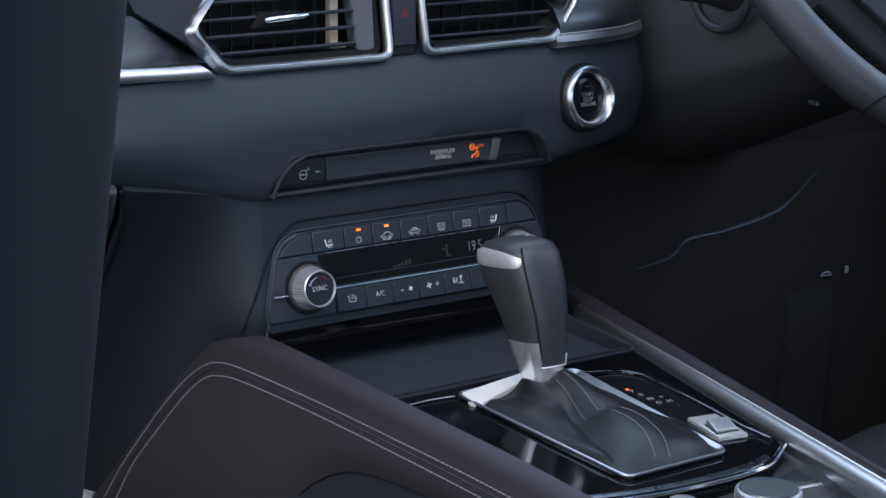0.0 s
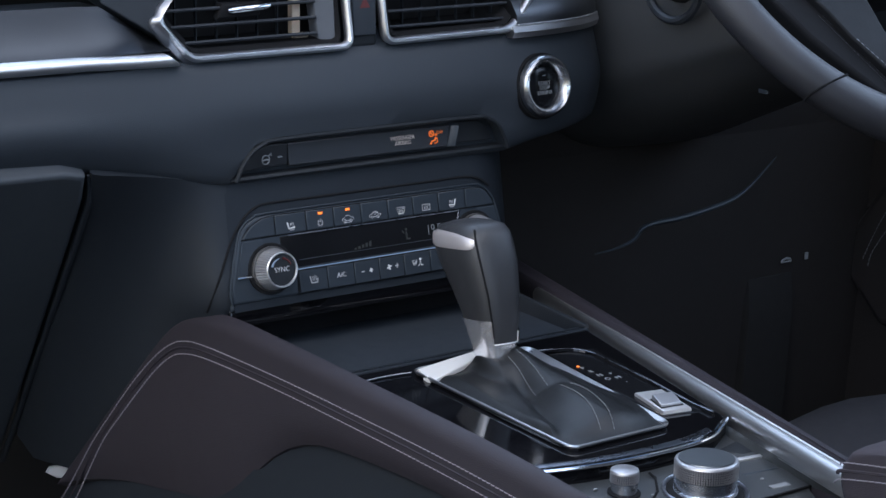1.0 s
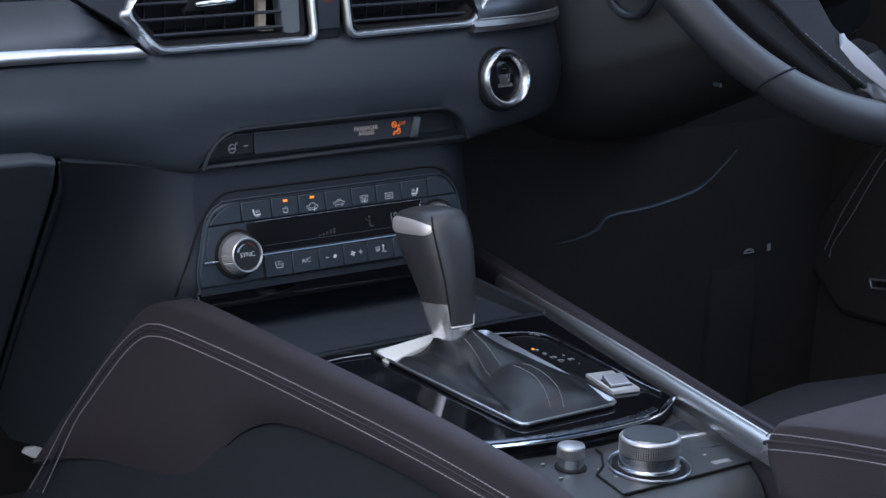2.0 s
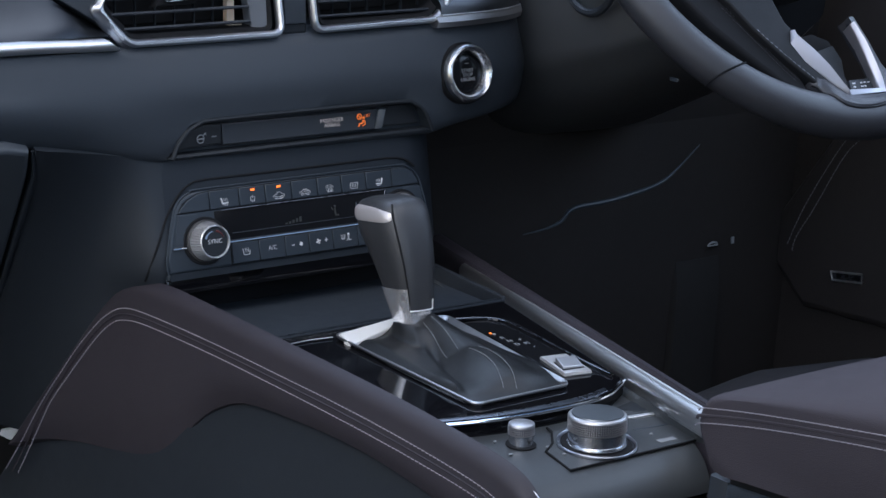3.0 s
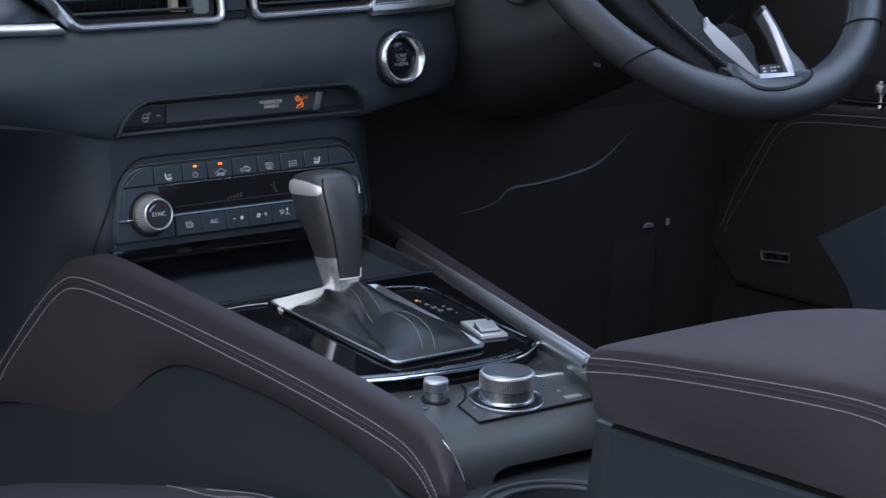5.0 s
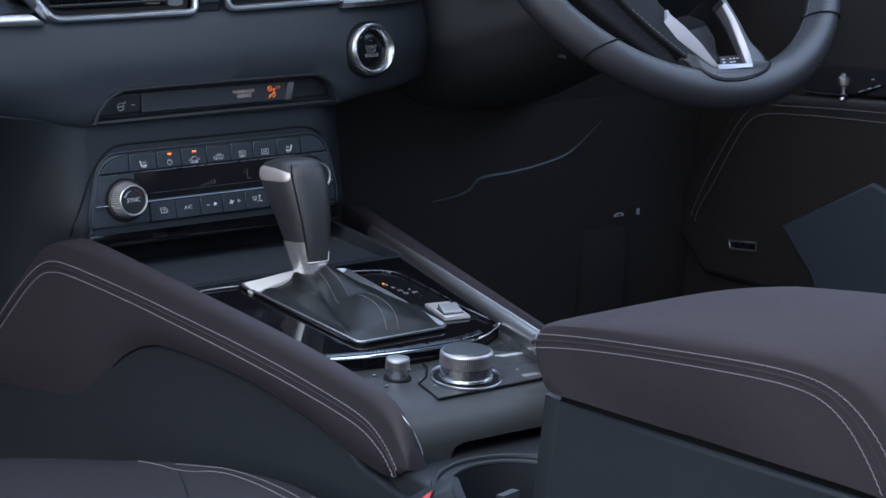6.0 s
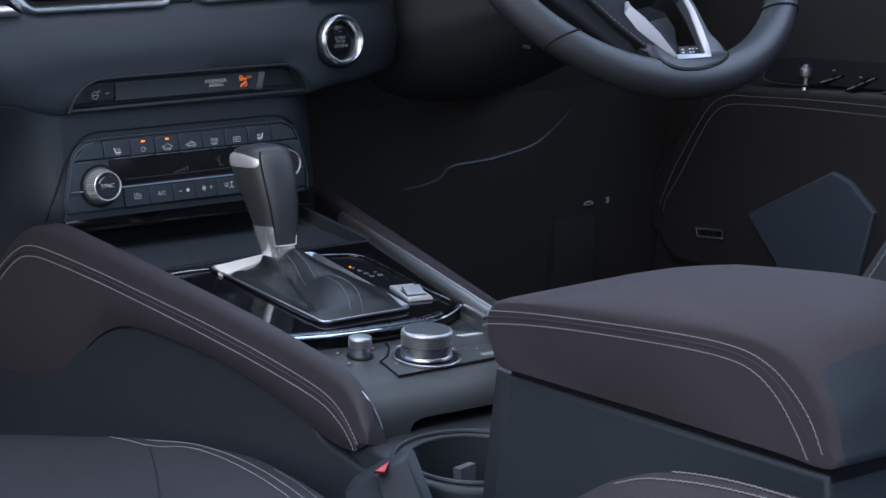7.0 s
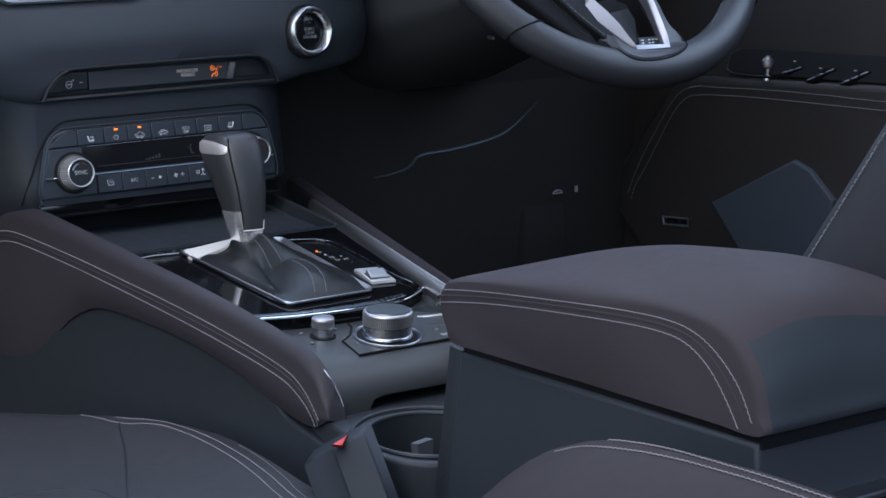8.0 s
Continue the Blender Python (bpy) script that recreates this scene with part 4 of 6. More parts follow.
        band.append([Vector((u, y, v)) for u, v in ((xs + 0.001, 0.26), (xs + 0.001, zs - 0.006), (xs + 0.001, zs + 0.0005), (xs + 0.003, zs + 0.0035), (xo - 0.004, 0.3505), (xo, 0.3505), (xo + 0.003, 0.3485), (xo + 0.0055, 0.343), (xo + 0.0065, 0.335), (xo + 0.0065, 0.26))])
        if y < 0.03:
            w = 0.70 + 0.30 * smooth_step(-0.02, -0.16, y)
            bar = [(-0.0004 + 0.0064 * math.cos(radians(c)), -0.0074 + 0.0086 * math.sin(radians(c))) for c in range(66, 211, 12)]
            strip_rows.append([Vector((xs + a * w, y, zs + b * w)) for a, b in [(0.003, 0.0003)] + bar + [(-0.0050, -0.0150), (0.003, -0.0150)]])
            edge_x = between([(-0.40, 0.080), (-0.283, 0.090), (-0.098, 0.118), (0.03, 0.122)], y)
            wall.append([Vector((u, y, v)) for u, v in ((xs + 0.002, zs - 0.0125 * w), (xs - 0.0055 * w, zs - 0.0135 * w), (edge_x - 0.004, gz(y) - 0.013), (edge_x - 0.004, gz(y) - 0.020), (xs + 0.002, gz(y) - 0.026))])
    part("leather_edge", loft(band), LEATHER, console, "dark brown leather edge")
    # whiter bead paints the highlight on the strip's ridge
    part("strip_glint", tube([r[2] + Vector((0.0002, 0, 0.0)) for r in strip_rows], [0.0004 + 0.0009 * smooth_step(0.0, -0.15, r[2].y) for r in strip_rows], 8), SATIN, console)
    part("metal_strip", loft(strip_rows), STRIP, console, "satin metal trim strip")
    part("inner_wall", loft(wall), DECK, console)
    # gear panel
    edge = [(-0.0900, -0.2885), (-0.060, -0.2965), (-0.030, -0.3022), (0.005, -0.3050), (0.040, -0.3045), (0.064, -0.2990), (0.0900, -0.2830)]
    front = [(0.118, -0.098), (-0.118, -0.098)]
    part("gear_panel", prism([(x, y, gz(y)) for x, y in edge + front], (0, 0, -0.02), 0.0015), GLOSS, console, "gloss black gear panel")
    part("chrome_line", tube(spline([(x, y - 0.0012, gz(y) - 0.0008) for x, y in edge], 6), 0.0013, 8), BRIGHT, console, "thin chrome line")
    band = spline([(x, y, 0) for x, y in edge[:-1]], 6)
    part("panel_step", loft([[Vector((p.x, p.y + a, gz(p.y) + h)) for a, h in ((0.0085, 0.0003), (0.0075, 0.0012), (0.0062, 0.0014), (0.0025, 0.0005), (0.0022, -0.001))] for p in band]), SMOKED, console, "dark bevelled panel step")
    lip_line = spline([(0.0465, -0.1275, 0), (0.0650, -0.1325, 0), (0.0780, -0.1385, 0), (0.0850, -0.1490, 0), (0.0865, -0.1680, 0), (0.0860, -0.2080, 0), (0.0840, -0.2450, 0), (0.0850, -0.2760, 0)], 6)
    part("panel_rim", tube([(p.x, p.y, gz(p.y) + 0.0010) for p in lip_line], 0.0017, 8), GLOSS, console, "raised gloss rim")
    part("rim_line", tube([(p.x - 0.0012, p.y + 0.0008, gz(p.y) + 0.0024) for p in lip_line], 0.00035, 6), SMOKED, console)
    part("front_line", tube(spline([(-0.1010, -0.1190, gz(-0.119) + 0.0010), (-0.0939, -0.1195, gz(-0.1195) + 0.0012), (-0.0723, -0.1185, gz(-0.1185) + 0.0012), (-0.0529, -0.1205, gz(-0.1205) + 0.0012)], 6), 0.0006, 6), RAIL, console)
    for x, y, w in ((-0.0785, -0.1000, 0.0045), (-0.0655, -0.1003, 0.0055), (-0.0440, -0.1005, 0.0055)):
        part("tray_mark", box((x, y - 0.0008, 0.3522), (x + w, y + 0.0010, 0.35275), 0), BUTTON, console)
    # tray in front of the panel
    part("tray_floor", prism([(-0.125, 0.030, 0.3435), (0.125, 0.030, 0.3435), (0.118, -0.094, 0.3445), (-0.118, -0.094, 0.3445)], (0, 0, -0.01)), SOFT, console, "grey rubber tray mat")
    part("tray_lip", prism([(-0.118, -0.0925, 0.3505), (0.118, -0.0925, 0.3505), (0.118, -0.1055, 0.3525), (-0.118, -0.1055, 0.3525)], (0, 0, -0.014), 0.0015), SIDE, console)
    part("tray_back", box((-0.14, 0.028, 0.30), (0.14, 0.05, 0.372), 0.002), DUCT, console)
    part("tray_side", prism([(-0.128, 0.03, 0.33), (-0.1285, 0.03, 0.372), (-0.114, -0.10, 0.358), (-0.114, -0.10, 0.33)], (-0.004, 0, 0)), DARK, console)
    part("tray_side", prism([(0.126, 0.03, 0.33), (0.1285, 0.03, 0.3560), (0.1185, -0.10, 0.3530), (0.116, -0.10, 0.33)], (0.004, 0, 0), 0.001), HARD, console)
    # rear deck that rolls down to the cup holder
    rows = []
    for k in range(13):
        x = -0.077 + 0.176 * k / 12
        prof = spline([(-0.280, 0.3275, 0), (-0.300, 0.3260, 0), (-0.345, 0.3235, 0), (-0.372, 0.3212, 0), (-0.387, 0.3155, 0), (-0.396, 0.3065, 0), (-0.400, 0.2965, 0), (-0.400, 0.2800, 0)], 4)
        right = lambda y: min(x, 0.1225 + 0.243 * (y + 0.185) - 0.002)
        rows.append([Vector((right(p.x), p.x, p.y)) for p in prof] + [Vector((right(-0.30), -0.30, 0.26)), Vector((right(-0.28), -0.28, 0.26))])
    deck = part("deck", loft(rows), DECK, console, "satin dark grey control deck")
    cut(deck, prism([(-0.0405, -0.42, 0.270), (-0.0385, -0.42, 0.2890), (-0.0355, -0.42, 0.2935), (-0.0270, -0.42, 0.2962), (0.095, -0.42, 0.2945), (0.095, -0.42, 0.270)], (0, 0.045, 0)))
    # flat dark plate paints the shade of a hollow in the deck
    part("deck_hollow_shade", prism([(0.0640, -0.3020, 0.3264), (0.0880, -0.2960, 0.3268), (0.0900, -0.3150, 0.3256), (0.0760, -0.3145, 0.3256)], (0, 0, -0.004), 0.0006), FASCIA, console)
    part("deck_gap", box((-0.045, -0.378, 0.268), (0.090, -0.374, 0.302), 0), SIDE, console)
    tub = [(-0.076, -0.372), (0.088, -0.372), (0.088, -0.532), (-0.020, -0.532)] + [(-0.031 + 0.0590 * math.cos(radians(a)), -0.470 + 0.0590 * math.sin(radians(a))) for a in range(258, 158, -8)]
    low = part("cup_deck", prism([(x, y, 0.2862 + 0.0145 * (y + 0.372)) for x, y in tub], (0, 0, -0.11), 0.004, 3), HARD, console, "dark plastic cup holder deck")
    cut(low, lathe([(0.046, -0.075), (0.0485, 0.02)], (-0.031, -0.470, 0.285), (0, 0, 1), 56))
    part("cup_rim", tube([(-0.031 + 0.0495 * math.cos(a), -0.470 + 0.0495 * math.sin(a), 0.2855) for a in [2 * math.pi * i / 56 for i in range(56)]], 0.0020, 8, True), HARD, console)
    part("cup_lip", tube([(-0.031 + 0.0590 * math.cos(radians(a)), -0.470 + 0.0590 * math.sin(radians(a)), 0.2862) for a in range(0, 166, 5)], 0.0022, 8), HARD, console)
    part("cup_tab", prism([(-0.0365, -0.4500, 0.2740), (-0.0205, -0.4470, 0.2745), (-0.0220, -0.4500, 0.240), (-0.0330, -0.4520, 0.240)], (0.003, -0.006, 0), 0.001), FLAP, console, "grey cup grip tab")
    # raised lower trim on the passenger side
    plate = [(-0.80, 0.05), (-0.80, 0.250), (-0.60, 0.256), (-0.47, 0.2630), (-0.4121, 0.2672), (-0.3956, 0.2686), (-0.3761, 0.2715), (-0.357, 0.2745), (-0.3456, 0.2795), (-0.334, 0.2873), (-0.315, 0.300), (-0.28, 0.312), (-0.20, 0.318), (-0.10, 0.320), (0.05, 0.30), (0.13, 0.26), (0.145, 0.2235), (0.146, 0.05)]
    part("side_trim", prism([(pad_x(max(a.x, -0.47), a.y) + 0.0045 + 0.0065 * smooth_step(-0.42, -0.33, a.x), a.x, a.y) for a in spline([(y, z, 0) for y, z in plate], 3, True)], (0.02, 0, 0), 0.003, 3), SIDE, console)


build_console()

# ---- gear selector ----
gear = thing("gear_selector", "automatic gear lever with leather boot in a chrome frame", "gear lever", (0, -0.19, 0.35))


def rounded(cx, cy, z, hx, hy, n=32, p=2.8, dz=0.0):
    ring = []
    for i in range(n):
        a = 2 * math.pi * i / n
        c, s = math.cos(a), math.sin(a)
        y = math.copysign(abs(s) ** (2 / p), s) * hy
        ring.append(Vector((cx + math.copysign(abs(c) ** (2 / p), c) * hx, cy + y, z + dz * y)))
    return ring


def build_gear():
    fr = [(-0.0400, -0.2805), (0.0440, -0.2795), (0.0500, -0.1205), (-0.0518, -0.1195)]
    loop, slope = [], []
    for i in range(4):
        a, b, c = (Vector((*fr[j % 4], 0)) for j in (i - 1, i, i + 1))
        p, q = b + (a - b).normalized() * 0.008, b + (c - b).normalized() * 0.008
        for k in range(8):
            t = k / 7
            m = p * (1 - t) ** 2 + b * 2 * t * (1 - t) + q * t * t
            loop.append(Vector((m.x, m.y, gz(m.y) + 0.0025)))
    rows = []
    for i, p in enumerate(loop):
        d = (loop[(i + 1) % len(loop)] - loop[i - 1]).normalized()
        inn = Vector((-d.y, d.x, 0)).normalized()
        wide = 0.0014 + 0.0050 * smooth_step(0.025, 0.040, p.x) * smooth_step(-0.277, -0.262, p.y)
        rows.append([p + inn * a + Vector((0, 0, h)) for a, h in ((-0.0004, -0.0006), (-0.0009, 0.0002), (-0.0006, 0.0010), (0.0002, 0.0013), (0.0008, 0.0011), (wide, 0.0011 - 0.55 * wide), (wide + 0.0002, -0.004))])
    skirt = []
    for i, p in enumerate(loop):
        d = (loop[(i + 1) % len(loop)] - loop[i - 1]).normalized()
        inn = Vector((-d.y, d.x, 0)).normalized()
        skirt.append([p + inn * a + Vector((0, 0, h)) for a, h in ((0.0002, -0.0045), (-0.0002, -0.0002), (0.0010, -0.0002), (0.0012, -0.0045))])
    part("skirt", loft(skirt + [skirt[0]], True, False), GLOSS, gear, "gloss black skirt under the frame")
    part("frame", loft(rows + [rows[0]], True, False), FRAME_METAL, gear, "satin chrome frame with a sloped inner face")
    cen = sum(loop, Vector()) / len(loop)
    top_at = Vector((0.000, -0.1480, 0.3635))

    def boot_height(x, y):
        """Height of the boot's leather over the panel."""
        u = (-0.1480 - y) / 0.130
        spine = between([(-0.25, 0.004), (-0.12, 0.010), (-0.05, 0.018), (0.0, 0.0180), (0.10, 0.0170), (0.25, 0.0134), (0.38, 0.0114), (0.46, 0.0108), (0.54, 0.0112), (0.66, 0.0108), (0.82, 0.0090), (0.93, 0.0060), (1.0, 0.0015)], u)
        mid = 0.004 + 0.004 * u
        dip = 0.33 * (y + 0.155)
        left = max(0.015, (mid - dip) * (0.80 + 0.25 * smooth_step(0.40, 0.80, u)))
        right = between([(-0.2, 0.018), (0.2, 0.030), (0.6, 0.040), (1.0, 0.044)], u)
        d = (x - mid) / (left if x < mid else right)
        body = spine * (math.exp(-(abs(d) / 0.80) ** 1.9) if x < mid else math.exp(-(abs(d) / 0.92) ** 2.4))
        shelf = 0.0052 * smooth_step(-0.0475, -0.0370, x) * smooth_step(dip + 0.005, dip - 0.006, x) * smooth_step(-0.12, 0.02, u) * smooth_step(1.0, 0.80, u)
        valley = 0.0022 * math.exp(-((x - dip) / 0.0042) ** 2) * smooth_step(0.12, 0.35, u) * smooth_step(1.0, 0.85, u)
        crease = 0.0014 * math.exp(-((y + 0.2050 + 0.35 * x) / 0.0045) ** 2) * math.exp(-((x - 0.012) / 0.024) ** 2)
        hollow = 0.0016 * math.exp(-((x - 0.027 + 0.10 * (y + 0.2)) / 0.006) ** 2) * smooth_step(0.1, 0.4, u)
        return max(0.0008, 1.25 * body + shelf - valley - crease - hollow + 0.0005 * math.sin(160 * x + 70 * y))

    n = 84
    rings = []
    for k in range(33):
        t = k / 32
        ring = []
        for i in range(n):
            a = 2 * math.pi * i / n
            c, s = math.cos(a), math.sin(a)
            sq = max(abs(c), abs(s)) ** -0.85
            edge = Vector((0.0005 + c * 0.0480 * sq, -0.2000 + s * 0.0790 * sq, 0))
            edge.x = max(-0.0485, min(0.0455, edge.x * (1 + 0.9 * (edge.y + 0.20))))
            edge.y = max(-0.2785, min(-0.1265, -0.1440 + 0.33 * (edge.x + 0.05), edge.y))
            neck = Vector((top_at.x + c * 0.0122, top_at.y + s * 0.0132, 0))
            m = edge.lerp(neck, t ** 0.9)
            rise = (top_at.z - gz(m.y)) * smooth_step(0.72, 1.0, t) ** 1.4
            m.z = gz(m.y) + boot_height(m.x, m.y) * (1 - smooth_step(0.72, 1.0, t)) * smooth_step(0.0, 0.10, t) + max(rise, boot_height(m.x, m.y) * smooth_step(0.72, 1.0, t)) + 0.0008
            ring.append(m)
        rings.append(ring)
    skin = loft(rings, True, True)
    tree = BVHTree.FromBMesh(skin)
    boot = part("boot", skin, BOOT, gear, "pleated black leather boot")
    for row in (((-0.0020, -0.1635), (-0.0030, -0.180), (-0.0085, -0.2030)), ((0.0050, -0.1635), (0.0045, -0.180), (0.0000, -0.2050)), ((0.0040, -0.2130), (0.0045, -0.2300), (0.0000, -0.2500), (-0.0085, -0.2710)), ((0.0125, -0.2130), (0.0145, -0.2300), (0.0105, -0.2500), (0.0020, -0.2715))):
        line = []
        for p in spline([(x, y, 0) for x, y in row], 8):
            at = tree.ray_cast(Vector((p.x, p.y, 0.42)), Vector((0, 0, -1)))[0]
            if at:
                line.append(at + Vector((0, -0.0002, 0.0003)))
        part("stitching", stitches(line, (0, -0.3, 0.95), 0.0022, 0.0012, 0.00024), GREY_PRINT, boot)
    lift = lambda x, y, h: (x, y, gz(y) + h)
    part("front_plate", prism([lift(-0.0500, -0.1245, 0.0050), lift(-0.0230, -0.1225, 0.0068), lift(0.0060, -0.1200, 0.0085), lift(0.0055, -0.1262, 0.0060), lift(-0.0073, -0.1300, 0.0048), lift(-0.0300, -0.1368, 0.0040), lift(-0.0485, -0.1440, 0.0036), lift(-0.0515, -0.1380, 0.0036)], (0, 0, -0.004), 0.0010, 3), PALE_METAL, gear, "bright metal front plate")
    part("front_plate", prism([lift(0.0290, -0.1215, 0.0040), lift(0.0425, -0.1235, 0.0030), lift(0.0400, -0.1455, 0.0025), lift(0.0340, -0.1390, 0.0030)], (0, 0, -0.003), 0.0008), SATIN, gear, "bright metal front plate")
    # collar and knob
    K = [(0.3600, 0.0112, 0.0122, -0.1480), (0.3660, 0.0120, 0.0130, -0.1470), (0.3760, 0.0136, 0.0152, -0.1445), (0.3860, 0.0150, 0.0175, -0.1418), (0.4056, 0.0180, 0.0226, -0.1346), (0.4254, 0.0208, 0.0275, -0.1245), (0.4370, 0.0212, 0.0282, -0.1190), (0.4440, 0.0202, 0.0268, -0.1170), (0.4490, 0.0172, 0.0225, -0.1170), (0.4515, 0.0112, 0.0148, -0.1175), (0.4525, 0.0040, 0.0060, -0.1180)]

    def at(z, grow=0.0, n=96):
        for (z0, a0, b0, c0), (z1, a1, b1, c1) in zip(K, K[1:]):
            if z <= z1:
                t = (z - z0) / (z1 - z0)
                return rounded(0.0, c0 + (c1 - c0) * t, z, a0 + (a1 - a0) * t + grow, b0 + (b1 - b0) * t + grow, n, 3.0, -0.12)
        return None

    def sector(z0, z1, lo, hi, grow, steps=6):
        return [at(z0 + (z1 - z0) * k / steps, grow)[lo:hi] for k in range(steps + 1)]
    part("collar", loft([at(z) for z in (0.3600, 0.3660, 0.3710, 0.3770)]), POLISHED, gear, "polished metal collar")
    knob = part("knob", loft([at(z, 0.0006) for z in (0.3765, 0.3860, 0.3950, 0.4056, 0.4150, 0.4254, 0.4370, 0.4440, 0.4490, 0.4515, 0.4525)]), KNOB_LEATHER, gear, "black leather gear knob")
    part("collar_plate", loft(sector(0.3630, 0.3885, 28, 63, 0.0013), False, False), POLISHED, knob, "polished metal side plate")
    cols = []
    for i in range(35, 62):
        u = (i - 35) / 26
        fade = (1 - 0.8 * abs(2 * u - 1) ** 6) ** 0.5
        over = 0.0075 * (1 - 0.80 * u ** 1.8) * (1 - 0.6 * (1 - u) ** 5)
        under = 0.0052 * fade
        mid = 0.4405
        cols.append([at(mid + (over * k if k > 0 else under * k) / 5, 0.0010 + 0.0006 * (1 - (k / 5) ** 2))[i] for k in range(-5, 6)])
    part("insert", loft(cols, False, False), INSERT_METAL, knob, "bright metal shoulder insert")
    seam = [at(0.3770 + 0.0710 * k / 10, 0.0008)[62] for k in range(11)]
    part("seam", tube(spline(seam, 3), 0.0008, 6), DUCT, knob)
    part("collar_edge", tube([at(0.3722, 0.0016)[i] for i in range(62, 80)] + [at(0.3722 + 0.0018 * k, 0.0014)[79] for k in range(1, 5)], 0.0005, 6), SATIN, knob)
    part("rear_panel", loft(sector(0.3722, 0.3800, 62, 92, 0.0013), False, False), KNOB_LEATHER, knob)


build_gear()

indicator = thing("gear_indicator", "gear position scale with a lit amber dot", "indicator", (0.07, -0.19, 0.35))
part("plate", prism([(0.0535, -0.262, gz(-0.262) + 0.0006), (0.086, -0.268, gz(-0.268) + 0.0006), (0.094, -0.140, gz(-0.14) + 0.0006), (0.0560, -0.135, gz(-0.135) + 0.0006)], (0, 0, -0.002)), LCD, indicator)
part("lamp", box((0.0588, -0.1652, gz(-0.165) + 0.0006), (0.0605, -0.1634, gz(-0.165) + 0.0014), 0.0003), AMBER, indicator, "lit amber dot")
for letter, x, y in (("P", 0.0606, -0.1685), ("R", 0.0615, -0.1767), ("N", 0.0623, -0.1850), ("D", 0.0631, -0.1932), ("M", 0.0713, -0.1942), ("+", 0.0713, -0.1858), ("-", 0.0713, -0.2026)):
    part("letter", lettering(letter, 0.0062, (x, y, gz(y) + 0.0008), (1, 0, 0), (0, 0.9976, 0.07)), LETTER, indicator)

brake = thing("rocker_switch", "brushed metal rocker switch in gloss panel", "switch", (0.07, -0.24, 0.345))
part("plate", prism([(0.0535, -0.2610, gz(-0.261) + 0.0032), (0.0755, -0.2645, gz(-0.2645) + 0.0032), (0.0805, -0.2290, gz(-0.229) + 0.0032), (0.0590, -0.2255, gz(-0.2255) + 0.0032)], (0, 0, -0.006), 0.0012), ROCKER, brake)
part("gap", prism([(0.0551, -0.2570, gz(-0.257) + 0.0036), (0.0733, -0.2591, gz(-0.259) + 0.0036), (0.0774, -0.2429, gz(-0.243) + 0.0036), (0.0592, -0.2409, gz(-0.241) + 0.0036)], (0, 0, -0.003)), DUCT, brake)
part("rocker", prism([(0.0560, -0.2560, gz(-0.256) + 0.0052), (0.0725, -0.2580, gz(-0.258) + 0.0052), (0.0765, -0.2440, gz(-0.244) + 0.0075), (0.0600, -0.2420, gz(-0.242) + 0.0075)], (0, 0, -0.005), 0.0010), KNURL, brake)

# ---- control knobs on the deck ----
commander = thing("control_knob", "large knurled metal infotainment dial on the deck", "control dial", (0.0105, -0.349, 0.327))


def cap_of_knob(c, r, h0, h1):
    """The dark grooved core and the polished top edge of a turned knob."""
    core = lathe([(r * 0.93, h0 - 0.0012), (r - 0.0007, h0 - 0.0004), (r - 0.0007, h1)], c, (0, 0, 1), 64)
    edge = lathe([(r - 0.0008, h1 - 0.0001), (r, h1 + 0.0001), (r * 0.985, h1 + 0.0010), (r * 0.95, h1 + 0.0018), (r * 0.92, h1 + 0.0020), (0.0, h1 + 0.0020)], c, (0, 0, 1), 64)
    return core, edge


def knurling(c, r, h0, h1, teeth, bands):
    """Rows of small tapered studs round a knob."""
    bm = bmesh.new()
    step = (h1 - h0) / bands
    for k in range(bands):
        for i in range(teeth):
            foot, face = [], []
            for u, v in ((0.12, 0.10), (0.88, 0.10), (0.88, 0.90), (0.12, 0.90)):
                for ring, q, pull in ((foot, r - 0.0008, 0.0), (face, r, 0.14)):
                    a = 2 * math.pi * (i + u + (0.5 - u) * pull * 2) / teeth
                    ring.append(bm.verts.new(Vector(c) + Vector((q * math.cos(a), q * math.sin(a), h0 + step * (k + v + (0.5 - v) * pull * 2)))))
            bm.faces.new(face)
            for j in range(4):
                bm.faces.new((foot[j], foot[(j + 1) % 4], face[(j + 1) % 4], face[j]))
    return bm


def grip(thing_of, c, r, h0, h1, teeth, bands, label):
    core, edge = cap_of_knob(c, r, h0, h1)
    dial = part("dial", edge, KNURL, thing_of, label)
    part("grip_core", core, SMOKED, dial)
    part("knurling", knurling(c, r, h0, h1, teeth, bands), KNURL, dial, "rows of small metal studs", False)


octo = [(-0.0275, -0.3430), (-0.0150, -0.3340), (-0.0030, -0.3180), (0.0300, -0.3140), (0.0600, -0.3200), (0.0900, -0.3560), (0.0900, -0.3740), (-0.0322, -0.3740)]
part("base_plate", prism([(x, y, 0.3243 + 0.075 * (y + 0.345)) for x, y in octo], (0, 0, -0.004), 0.0008), DECK, commander, "dark faceted base plate")
part("groove", tube([(x, y, 0.3244 + 0.075 * (y + 0.345)) for x, y in ((-0.0020, -0.3110), (-0.0035, -0.3185), (-0.0155, -0.3342), (-0.0280, -0.3430), (-0.0328, -0.3745), (0.0300, -0.3746), (0.0860, -0.3746))], 0.0009, 6), DUCT, commander)
part("rim", lathe([(0.0272, 0.0), (0.0272, 0.0014), (0.0265, 0.0021), (0.0257, 0.0014), (0.0252, 0.0)], (0.0105, -0.3490, 0.3242), (0, -0.07, 1), 56), RAIL, commander, "satin chrome base ring")
